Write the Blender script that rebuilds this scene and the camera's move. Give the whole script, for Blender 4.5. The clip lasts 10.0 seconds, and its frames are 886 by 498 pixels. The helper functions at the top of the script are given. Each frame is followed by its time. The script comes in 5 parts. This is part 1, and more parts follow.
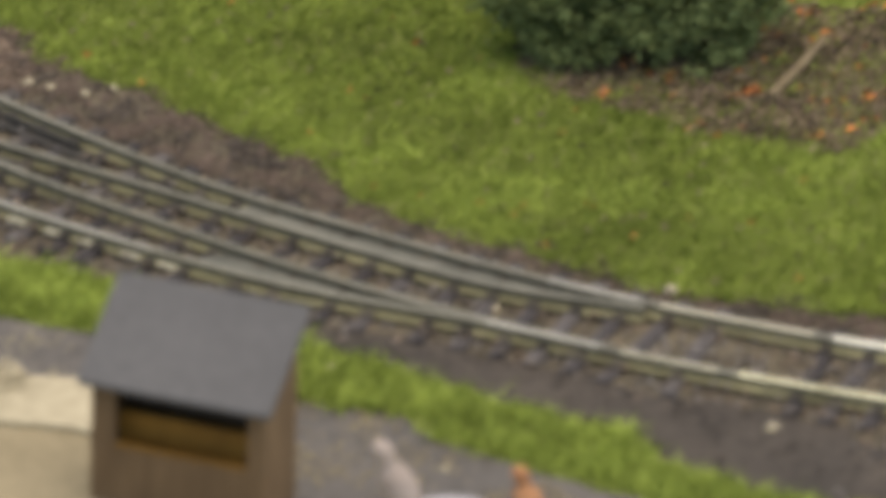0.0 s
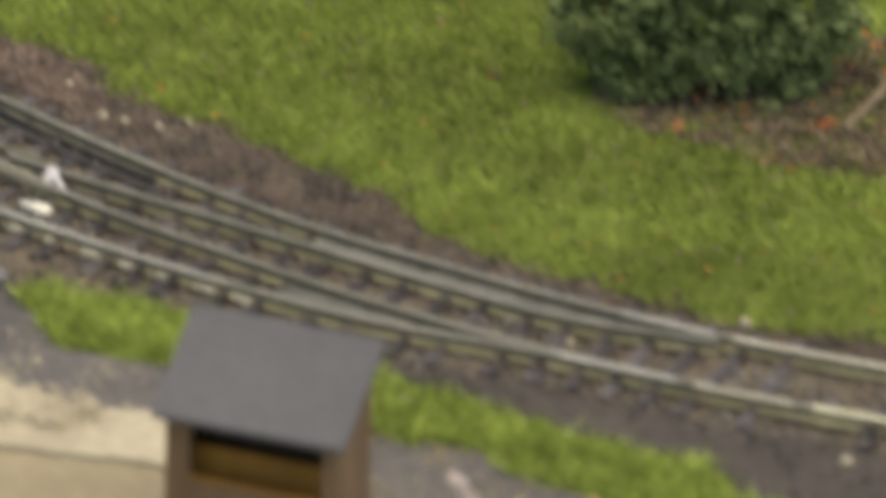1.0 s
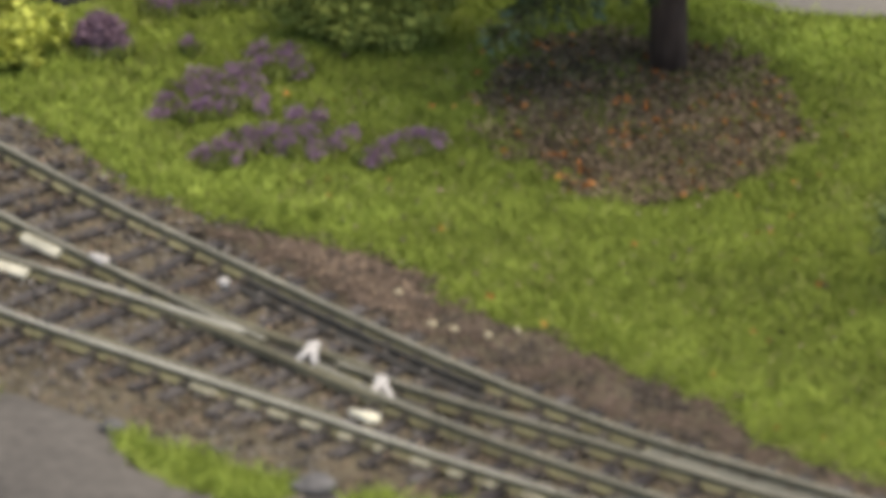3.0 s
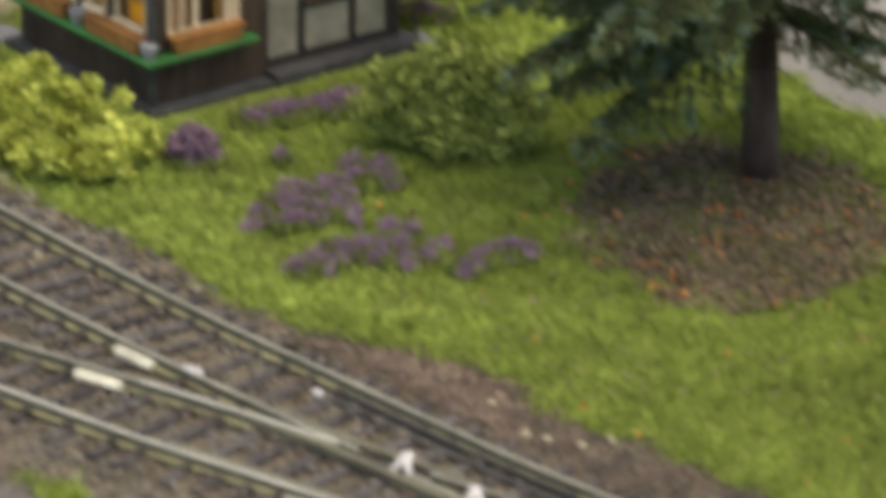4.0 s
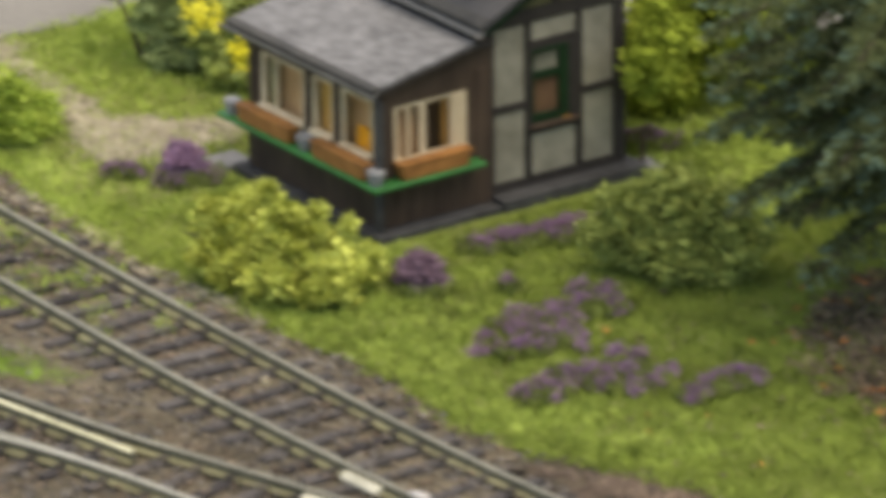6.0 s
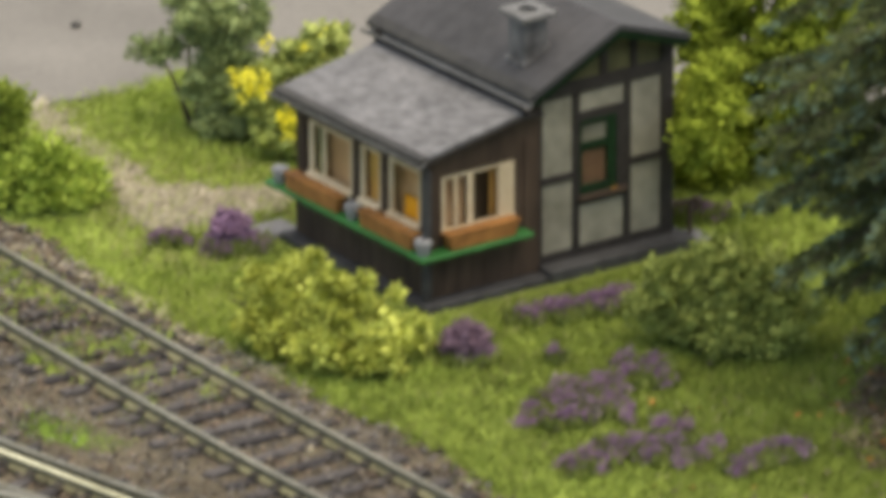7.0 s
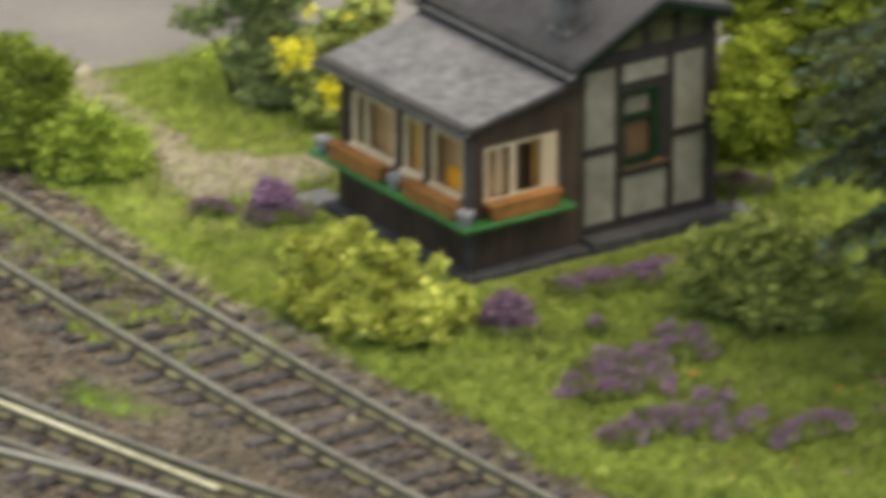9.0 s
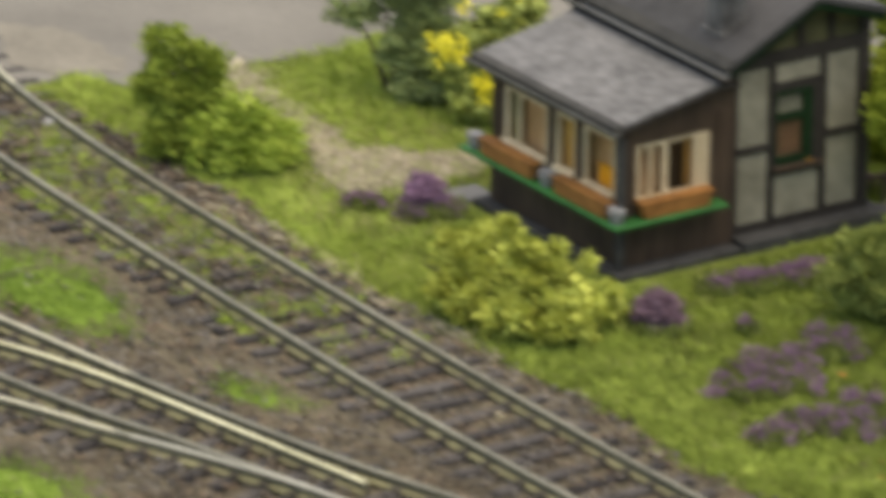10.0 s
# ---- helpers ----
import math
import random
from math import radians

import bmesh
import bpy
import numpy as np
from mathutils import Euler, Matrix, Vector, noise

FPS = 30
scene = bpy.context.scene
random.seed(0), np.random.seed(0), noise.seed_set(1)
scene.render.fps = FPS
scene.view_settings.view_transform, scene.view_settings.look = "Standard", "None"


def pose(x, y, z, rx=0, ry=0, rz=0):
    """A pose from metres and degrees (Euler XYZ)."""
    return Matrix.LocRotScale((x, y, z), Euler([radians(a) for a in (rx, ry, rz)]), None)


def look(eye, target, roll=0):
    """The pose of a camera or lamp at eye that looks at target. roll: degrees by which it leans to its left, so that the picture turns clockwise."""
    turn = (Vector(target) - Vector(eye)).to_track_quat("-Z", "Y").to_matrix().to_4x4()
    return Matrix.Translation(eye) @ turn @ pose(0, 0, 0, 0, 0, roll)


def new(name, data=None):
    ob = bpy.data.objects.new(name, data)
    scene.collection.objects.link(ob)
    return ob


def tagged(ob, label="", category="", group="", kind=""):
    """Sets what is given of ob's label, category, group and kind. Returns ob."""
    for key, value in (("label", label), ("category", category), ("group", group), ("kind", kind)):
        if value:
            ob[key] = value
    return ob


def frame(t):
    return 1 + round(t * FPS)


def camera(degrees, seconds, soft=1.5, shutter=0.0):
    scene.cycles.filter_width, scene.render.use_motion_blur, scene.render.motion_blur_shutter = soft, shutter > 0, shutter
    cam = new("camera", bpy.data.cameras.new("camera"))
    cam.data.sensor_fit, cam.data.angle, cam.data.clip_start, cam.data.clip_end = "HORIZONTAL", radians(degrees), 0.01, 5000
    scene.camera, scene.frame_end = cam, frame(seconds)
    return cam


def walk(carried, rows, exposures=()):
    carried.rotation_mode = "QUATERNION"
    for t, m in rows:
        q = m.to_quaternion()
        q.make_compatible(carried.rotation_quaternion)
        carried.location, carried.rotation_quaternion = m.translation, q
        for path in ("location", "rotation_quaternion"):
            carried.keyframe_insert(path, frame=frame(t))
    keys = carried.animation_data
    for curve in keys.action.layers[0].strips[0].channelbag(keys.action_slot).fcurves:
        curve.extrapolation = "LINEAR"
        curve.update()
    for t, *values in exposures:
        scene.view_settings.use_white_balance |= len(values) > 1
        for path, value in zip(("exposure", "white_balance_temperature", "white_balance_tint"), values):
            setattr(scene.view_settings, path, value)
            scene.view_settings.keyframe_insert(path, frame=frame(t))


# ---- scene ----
from mathutils import geometry

# A small model-railway layout, built at its true size (H0, 16.5 mm gauge). Plans are in millimetres.
MM = 0.001
EYE = (-0.827, -1.1844, 0.562)
TURNS = [
    (0.0, 65.734, -1.528, -39.552),
    (0.2, 65.652, -1.454, -39.447),
    (0.5, 65.561, -1.485, -39.304),
    (1.0, 65.930, -1.351, -39.126),
    (1.5, 66.361, -1.198, -38.795),
    (1.7, 66.538, -1.120, -38.630),
    (2.0, 66.687, -0.850, -38.239),
    (2.2, 66.795, -0.420, -37.722),
    (3.3, 67.312, -0.553, -37.189),
    (3.5, 67.441, -0.355, -37.207),
    (4.0, 67.878, -0.053, -36.826),
    (4.5, 68.209, -0.005, -36.485),
    (5.0, 68.414, 0.194, -36.096),
    (5.5, 68.552, 0.288, -35.781),
    (6.0, 68.664, 0.475, -35.519),
    (6.2, 68.694, 0.495, -35.328),
    (7.3, 69.260, 0.017, -35.157),
    (7.5, 69.303, 0.040, -35.329),
    (8.0, 69.225, 0.130, -35.476),
    (8.5, 69.026, -0.003, -35.302),
    (9.0, 68.919, -0.111, -34.699),
    (9.5, 68.779, -0.355, -34.137),
    (10.0, 68.889, -0.554, -33.525),
]
cam = camera(5.5, 10.0, soft=6.2, shutter=0.04 * FPS)
cam.data.dof.use_dof, cam.data.dof.focus_distance, cam.data.dof.aperture_fstop = True, 1.57, 42.0
walk(cam, [(t, pose(*EYE, rx, ry, rz)) for t, rx, ry, rz in TURNS],
     exposures=[(t, 0.75 + e, 8100 + 45 * t, 12 - 0.5 * min(t, 8)) for t, e in ((0.0, 0.05), (1.5, 0.06), (3.5, 0.23), (4.5, 0.34), (5.5, 0.37), (7.5, 0.31), (8.5, 0.3), (10.0, 0.19))])

# ---- light: an even, soft light from above ----
world = bpy.data.worlds.new("world")
scene.world = world
world.use_nodes = True
wn = world.node_tree
sky = wn.nodes.new("ShaderNodeTexSky")
sky.sky_type, sky.sun_disc = "NISHITA", False
sky.sun_elevation, sky.sun_rotation = radians(80), radians(120)
wn.nodes["Background"].inputs["Strength"].default_value = 0.15
wn.links.new(sky.outputs[0], wn.nodes["Background"].inputs["Color"])
sun = new("sun", bpy.data.lights.new("sun", "SUN"))
sun.data.energy, sun.data.angle, sun.data.color = 2.2, radians(85), (1.0, 0.93, 0.82)
sun.matrix_world = look((0.18, -0.12, 1.4), (0, 0, 0))


# ---- materials ----
def material(name, dark, light, rough=0.85, grain=900.0, patch=60.0, bump=0.25, metal=0.0, mix=0.5, island=0.0, spec=0.3, stretch=(1, 1, 1), piece=0.0):
    """Two colours mixed by a fine grain and by broad patches; island or piece: shift by loose part or by object."""
    m = bpy.data.materials.new(name)
    m.use_nodes = True
    nt = m.node_tree
    b = nt.nodes["Principled BSDF"]
    b.inputs["Roughness"].default_value, b.inputs["Metallic"].default_value = rough, metal
    b.inputs["Specular IOR Level"].default_value = spec
    co = nt.nodes.new("ShaderNodeTexCoord")
    mp = nt.nodes.new("ShaderNodeMapping")
    mp.inputs["Scale"].default_value = stretch
    nt.links.new(co.outputs["Object"], mp.inputs["Vector"])
    fine = nt.nodes.new("ShaderNodeTexNoise")
    fine.inputs["Scale"].default_value, fine.inputs["Detail"].default_value = grain, 4
    broad = nt.nodes.new("ShaderNodeTexNoise")
    broad.inputs["Scale"].default_value, broad.inputs["Detail"].default_value = patch, 3
    for n in (fine, broad):
        nt.links.new(mp.outputs[0], n.inputs["Vector"])
    total = nt.nodes.new("ShaderNodeMath")
    total.operation = "MULTIPLY_ADD"
    nt.links.new(fine.outputs["Fac"], total.inputs[0])
    total.inputs[1].default_value = mix
    part_b = nt.nodes.new("ShaderNodeMath")
    part_b.operation = "MULTIPLY"
    part_b.inputs[1].default_value = 1 - mix
    nt.links.new(broad.outputs["Fac"], part_b.inputs[0])
    nt.links.new(part_b.outputs[0], total.inputs[2])
    last = total.outputs[0]
    for amount, kind, socket in ((island, "ShaderNodeNewGeometry", "Random Per Island"), (piece, "ShaderNodeObjectInfo", "Random")):
        if amount:
            src = nt.nodes.new(kind)
            add = nt.nodes.new("ShaderNodeMath")
            add.operation = "MULTIPLY_ADD"
            sub = nt.nodes.new("ShaderNodeMath")
            sub.operation = "SUBTRACT"
            sub.inputs[1].default_value = 0.5
            nt.links.new(src.outputs[socket], sub.inputs[0])
            nt.links.new(sub.outputs[0], add.inputs[0])
            add.inputs[1].default_value = amount
            nt.links.new(last, add.inputs[2])
            last = add.outputs[0]
    ramp = nt.nodes.new("ShaderNodeValToRGB")
    ramp.color_ramp.elements[0].position, ramp.color_ramp.elements[1].position = 0.32, 0.68
    ramp.color_ramp.elements[0].color, ramp.color_ramp.elements[1].color = (*dark, 1), (*light, 1)
    nt.links.new(last, ramp.inputs["Fac"])
    nt.links.new(ramp.outputs[0], b.inputs["Base Color"])
    if bump:
        bp = nt.nodes.new("ShaderNodeBump")
        bp.inputs["Strength"].default_value, bp.inputs["Distance"].default_value = bump, 0.0004
        nt.links.new(fine.outputs["Fac"], bp.inputs["Height"])
        nt.links.new(bp.outputs[0], b.inputs["Normal"])
    return m


M_SOIL = material("soil", (0.040, 0.035, 0.024), (0.124, 0.106, 0.072), 0.95, 600, 60, 0.8)
M_DARK_SOIL = material("dark_soil", (0.020, 0.017, 0.014), (0.066, 0.055, 0.044), 0.8, 500, 60, 0.8)
M_STONE = material("brown_stone", (0.060, 0.048, 0.037), (0.205, 0.168, 0.128), 0.9, 300, 90, 0.2, island=0.6)
M_STONE_GREY = material("grey_stone", (0.052, 0.048, 0.047), (0.215, 0.198, 0.186), 0.9, 300, 90, 0.2, island=0.6)
M_STONE_OCHRE = material("ochre_stone", (0.070, 0.050, 0.037), (0.225, 0.168, 0.124), 0.9, 300, 90, 0.2, island=0.6)
M_STONE_PALE = material("pale_grit", (0.180, 0.160, 0.116), (0.450, 0.410, 0.320), 0.9, 300, 90, 0.1, island=0.6)
M_STONE_DARK = material("dark_stone", (0.022, 0.018, 0.016), (0.080, 0.066, 0.056), 0.9, 300, 90, 0.2, island=0.6)
M_EARTH = material("red_earth", (0.070, 0.052, 0.041), (0.150, 0.112, 0.090), 0.95, 600, 90, 0.6)
# Pale tone that carries the shine of the rails in its colour.
M_SHINE = material("worn_shine_metal", (0.300, 0.285, 0.205), (0.520, 0.495, 0.380), 0.4, 500, 60, 0.05, metal=0.2, spec=0.5)
M_TURF = material("turf", (0.060, 0.077, 0.017), (0.150, 0.192, 0.038), 0.95, 700, 40, 0.6)
M_GRASS = material("grass", (0.086, 0.118, 0.023), (0.262, 0.340, 0.070), 0.85, 150, 30, 0, island=0.14, mix=0.5, spec=0.1)
M_GRASS_LIME = material("lime_grass", (0.166, 0.234, 0.042), (0.415, 0.525, 0.122), 0.85, 150, 42, 0, island=0.16, mix=0.55, spec=0.1)
M_GRASS_FRESH = material("fresh_grass", (0.084, 0.144, 0.024), (0.235, 0.350, 0.068), 0.85, 200, 60, 0, island=0.18, mix=0.4, spec=0.1)
M_GRASS_DRY = material("dry_grass", (0.150, 0.142, 0.062), (0.400, 0.375, 0.190), 0.85, 200, 60, 0, island=0.3, mix=0.4, spec=0.1)
M_ROAD = material("asphalt", (0.105, 0.101, 0.094), (0.198, 0.190, 0.176), 0.92, 900, 20, 0.3, mix=0.35)
M_ROAD_NEAR = material("dark_asphalt", (0.046, 0.044, 0.042), (0.122, 0.113, 0.104), 0.92, 420, 34, 0.35, mix=0.45)
M_SAND = material("sand", (0.180, 0.150, 0.092), (0.295, 0.252, 0.162), 0.95, 600, 45, 0.3)
M_LUMP = material("asphalt_lump_grey", (0.050, 0.050, 0.054), (0.150, 0.148, 0.152), 0.9, 400, 120, 0.5)
M_CREAM = material("cream_stone", (0.250, 0.222, 0.152), (0.440, 0.395, 0.282), 0.9, 400, 70, 0.4)
M_GRAVEL = material("path_gravel", (0.230, 0.205, 0.150), (0.420, 0.380, 0.295), 0.95, 700, 70, 0.7)
M_DRIFT = material("sandy_asphalt", (0.120, 0.113, 0.099), (0.216, 0.202, 0.175), 0.95, 700, 60, 0.3)
M_LITTER = material("leaf_litter", (0.066, 0.054, 0.032), (0.182, 0.148, 0.084), 0.95, 600, 60, 0.8)
M_DEAD = material("dead_leaf", (0.072, 0.055, 0.038), (0.230, 0.174, 0.118), 0.85, 300, 60, 0, island=0.6)
M_ORANGE = material("orange_leaf", (0.300, 0.095, 0.022), (0.580, 0.220, 0.065), 0.8, 300, 60, 0, island=0.6)
M_PLATE = material("slide_plate_grey", (0.058, 0.061, 0.052), (0.140, 0.142, 0.122), 0.75, 300, 70, 0.3)
M_RAIL = material("rail_side", (0.080, 0.075, 0.052), (0.180, 0.170, 0.118), 0.7, 500, 90, 0.15, metal=0.2)
M_HEAD = material("rail_head", (0.112, 0.109, 0.086), (0.250, 0.244, 0.196), 0.5, 260, 60, 0.1, metal=0.15, spec=0.4)
# Bright and yellow put rail glare into colour; the grey also shows wear.
M_BRIGHT = material("bright_rail", (0.620, 0.595, 0.470), (0.900, 0.880, 0.750), 0.45, 260, 90, 0.05, metal=0.1, spec=0.5)
M_YELLOW_GLARE = material("yellow_glare_metal", (0.400, 0.385, 0.235), (0.790, 0.765, 0.540), 0.45, 260, 50, 0.05, metal=0.1, spec=0.5)
M_WORN_GLARE = material("worn_glare_head", (0.215, 0.210, 0.175), (0.400, 0.392, 0.340), 0.45, 150, 40, 0.1, metal=0.15, spec=0.45)
M_JOINT = material("joint_metal", (0.330, 0.320, 0.250), (0.620, 0.600, 0.490), 0.5, 260, 120, 0.1, metal=0.1, spec=0.5)
M_SLEEPER = material("sleeper", (0.030, 0.028, 0.030), (0.092, 0.086, 0.086), 0.85, 400, 90, 0.4, piece=0.35, stretch=(0.4, 1, 1), spec=0.15)
M_CHAIR = material("rail_chair", (0.035, 0.031, 0.026), (0.105, 0.094, 0.072), 0.75, 500, 150, 0.1, piece=0.4)
M_FOOT = material("rail_foot", (0.095, 0.088, 0.046), (0.320, 0.298, 0.165), 0.6, 130, 45, 0.1)
M_BLACK = material("black_plastic_and_shade", (0.014, 0.014, 0.013), (0.045, 0.043, 0.038), 0.6, 600, 100, 0.1)
M_WHITE = material("white_plastic", (0.360, 0.350, 0.350), (0.640, 0.625, 0.620), 0.7, 300, 200, 0.2)
M_WOOD = material("dark_brown_boards", (0.022, 0.014, 0.010), (0.078, 0.052, 0.037), 0.75, 420, 90, 0.3, stretch=(1, 1, 0.25))
M_TIMBER = material("black_timber", (0.013, 0.011, 0.010), (0.040, 0.035, 0.032), 0.8, 500, 120, 0.3)
M_PLASTER = material("plaster", (0.150, 0.142, 0.110), (0.305, 0.290, 0.234), 0.9, 380, 110, 0.25, piece=0.15, mix=0.4)
M_GABLE = material("olive_plaster", (0.055, 0.054, 0.026), (0.120, 0.116, 0.056), 0.9, 400, 120, 0.2)
M_FELT = material("roof_felt", (0.066, 0.067, 0.071), (0.174, 0.176, 0.186), 0.8, 620, 150, 1.0, mix=0.6, stretch=(1.0, 0.6, 1))
M_ROOF = material("dark_roof", (0.028, 0.029, 0.032), (0.064, 0.064, 0.069), 0.8, 420, 60, 0.5, mix=0.4)
M_GUTTER = material("gutter_zinc", (0.070, 0.070, 0.069), (0.165, 0.164, 0.162), 0.6, 500, 120, 0.1, metal=0.1)
M_PLINTH = material("plinth_stone", (0.024, 0.024, 0.025), (0.066, 0.067, 0.069), 0.9, 420, 110, 0.6)
M_GREEN = material("green_paint", (0.014, 0.090, 0.022), (0.034, 0.185, 0.048), 0.55, 400, 90, 0.1)
M_DGREEN = material("dark_green_paint", (0.003, 0.009, 0.004), (0.007, 0.026, 0.009), 0.8, 300, 90, 0.1, spec=0.1)
M_TERRA = material("terracotta", (0.165, 0.072, 0.022), (0.360, 0.160, 0.048), 0.75, 400, 170, 0.4)
M_FRAME = material("cream_frame", (0.450, 0.350, 0.230), (0.700, 0.590, 0.425), 0.65, 300, 90, 0.1)
M_HONEY = material("honey_wood", (0.420, 0.220, 0.060), (0.680, 0.420, 0.140), 0.7, 220, 90, 0.1)
M_WARM = material("warm_wall", (0.370, 0.215, 0.115), (0.650, 0.430, 0.250), 0.8, 250, 60, 0.05)
M_AMBER = material("amber_board", (0.650, 0.260, 0.010), (0.850, 0.400, 0.030), 0.6, 250, 60, 0.05)
M_POT = material("pot_zinc", (0.130, 0.132, 0.140), (0.330, 0.333, 0.345), 0.7, 500, 260, 0.4)
M_SASH = material("sash_green", (0.003, 0.013, 0.005), (0.008, 0.036, 0.012), 0.6, 300, 120, 0.1, spec=0.2)
M_STEP = material("step_grey", (0.120, 0.120, 0.124), (0.230, 0.230, 0.236), 0.9, 400, 120, 0.3)
M_CHIM = material("chimney_grey", (0.030, 0.029, 0.029), (0.190, 0.186, 0.186), 0.85, 420, 170, 0.5, mix=0.35)
M_HUTROOF = material("hut_roof_grey", (0.080, 0.081, 0.084), (0.118, 0.119, 0.123), 0.92, 700, 40, 0.12, mix=0.4)
M_HUTWALL = material("hut_brown_boards", (0.100, 0.063, 0.034), (0.190, 0.124, 0.068), 0.8, 300, 60, 0.2, stretch=(1, 1, 0.3))
M_OCHRE = material("ochre_board", (0.160, 0.076, 0.012), (0.280, 0.142, 0.026), 0.7, 300, 80, 0.1)
M_BARK = material("bark", (0.030, 0.020, 0.018), (0.105, 0.075, 0.068), 0.95, 500, 150, 0.8, stretch=(1, 1, 0.35))
M_TWIG = material("twig", (0.105, 0.080, 0.046), (0.215, 0.170, 0.104), 0.9, 300, 90, 0.4)


def leaf_material(name, dark, light, vary=0.2):
    return material(name, dark, light, 0.85, 260, 80, 0, island=vary, mix=0.5, spec=0.06)


L_YELLOW = leaf_material("yellow_green_leaf", (0.190, 0.215, 0.030), (0.610, 0.665, 0.175), 0.26)
L_LIME = leaf_material("lime_leaf", (0.112, 0.156, 0.016), (0.335, 0.410, 0.068))
L_GREEN = leaf_material("green_leaf", (0.120, 0.172, 0.026), (0.350, 0.430, 0.088))
L_FRESH = leaf_material("fresh_green_leaf", (0.130, 0.200, 0.028), (0.450, 0.560, 0.115), 0.3)
L_OLIVE = leaf_material("olive_leaf", (0.138, 0.172, 0.045), (0.325, 0.385, 0.118))
L_GREY = leaf_material("grey_green_leaf", (0.128, 0.172, 0.066), (0.345, 0.418, 0.185))
L_FIR = leaf_material("fir_needle", (0.036, 0.048, 0.020), (0.140, 0.168, 0.074), 0.3)
L_BLUE = leaf_material("blue_needle", (0.075, 0.132, 0.100), (0.195, 0.280, 0.205))
L_DARK = leaf_material("dark_shrub_leaf", (0.088, 0.120, 0.044), (0.215, 0.268, 0.115))
L_PURPLE = leaf_material("heather_flower", (0.170, 0.100, 0.168), (0.400, 0.256, 0.392), 0.28)
L_PLUM = leaf_material("dark_heather_flower", (0.125, 0.080, 0.110), (0.290, 0.196, 0.262), 0.28)
L_PALE = leaf_material("pale_green_leaf", (0.170, 0.212, 0.052), (0.430, 0.490, 0.165))
L_FLOWER = leaf_material("yellow_flower", (0.720, 0.650, 0.045), (0.930, 0.890, 0.150))


def glass_material():
    m = bpy.data.materials.new("window_glass")
    m.use_nodes = True
    b = m.node_tree.nodes["Principled BSDF"]
    b.inputs["Roughness"].default_value, b.inputs["Transmission Weight"].default_value, b.inputs["IOR"].default_value = 0.05, 1.0, 1.1
    b.inputs["Base Color"].default_value = (0.95, 0.93, 0.88, 1)
    return m


M_GLASS = glass_material()


# ---- builders ----
def thing(name, at, label, category, group=""):
    ob = new(name)
    ob.empty_display_size = 0.004
    ob.location = Vector(at) * MM
    return tagged(ob, label, category, group)


def part(name, bm, mat, parent=None, label="", smooth=False):
    """Links a bmesh, drawn in millimetres from its parent's origin, as one mesh object."""
    bmesh.ops.scale(bm, vec=(MM, MM, MM), verts=bm.verts)
    bmesh.ops.recalc_face_normals(bm, faces=bm.faces)
    me = bpy.data.meshes.new(name)
    bm.to_mesh(me)
    bm.free()
    me.materials.append(mat)
    if smooth:
        me.polygons.foreach_set("use_smooth", [True] * len(me.polygons))
    ob = new(name, me)
    ob.parent = parent
    if label:
        ob["label"] = label
    return ob


def raw(name, verts, faces, mat, parent=None, label="", smooth=False):
    """A mesh straight from arrays: verts (n, 3) in mm, faces (m, 3)."""
    me = bpy.data.meshes.new(name)
    verts, faces = np.asarray(verts, dtype=np.float32) * MM, np.asarray(faces, dtype=np.int32)
    k = faces.shape[1]
    me.vertices.add(len(verts))
    me.vertices.foreach_set("co", verts.ravel())
    me.loops.add(faces.size)
    me.loops.foreach_set("vertex_index", faces.ravel())
    me.polygons.add(len(faces))
    me.polygons.foreach_set("loop_start", np.arange(0, faces.size, k, dtype=np.int32))
    me.update(calc_edges=True)
    me.validate()
    me.materials.append(mat)
    if smooth:
        me.polygons.foreach_set("use_smooth", [True] * len(me.polygons))
    ob = new(name, me)
    ob.parent = parent
    if label:
        ob["label"] = label
    return ob


def box(bm, x0, x1, y0, y1, z0, z1):
    v = [bm.verts.new((x, y, z)) for x in (x0, x1) for y in (y0, y1) for z in (z0, z1)]
    for q in ((0, 1, 3, 2), (4, 6, 7, 5), (0, 4, 5, 1), (2, 3, 7, 6), (0, 2, 6, 4), (1, 5, 7, 3)):
        bm.faces.new([v[i] for i in q])
    return v


def boxes(*rows, bevel=0.0):
    bm = bmesh.new()
    for r in rows:
        box(bm, *r)
    if bevel:
        bmesh.ops.bevel(bm, geom=list(bm.edges), offset=bevel, segments=1, affect="EDGES")
    return bm


def prism(profile, axis, a, b, bm=None):
    """Extrudes a closed profile along an axis from a to b. axis 'y': profile of (x, z); 'x': (y, z); 'z': (x, y)."""
    bm = bm or bmesh.new()
    put = {"y": lambda p, s: (p[0], s, p[1]), "x": lambda p, s: (s, p[0], p[1]), "z": lambda p, s: (p[0], p[1], s)}[axis]
    lo, hi = [bm.verts.new(put(p, a)) for p in profile], [bm.verts.new(put(p, b)) for p in profile]
    n = len(profile)
    bm.faces.new(lo[::-1])
    bm.faces.new(hi)
    for i in range(n):
        bm.faces.new((lo[i], lo[(i + 1) % n], hi[(i + 1) % n], hi[i]))
    return bm


def stick(bm, p, q, r0, r1, sides=6):
    p, q = Vector(p), Vector(q)
    d = (q - p).normalized()
    u = d.orthogonal().normalized()
    w = d.cross(u)
    rings = []
    for c, r in ((p, r0), (q, r1)):
        rings.append([bm.verts.new(c + (u * math.cos(a) + w * math.sin(a)) * r) for a in [2 * math.pi * i / sides for i in range(sides)]])
    for i in range(sides):
        bm.faces.new((rings[0][i], rings[0][(i + 1) % sides], rings[1][(i + 1) % sides], rings[1][i]))
    bm.faces.new(rings[0][::-1])
    bm.faces.new(rings[1])


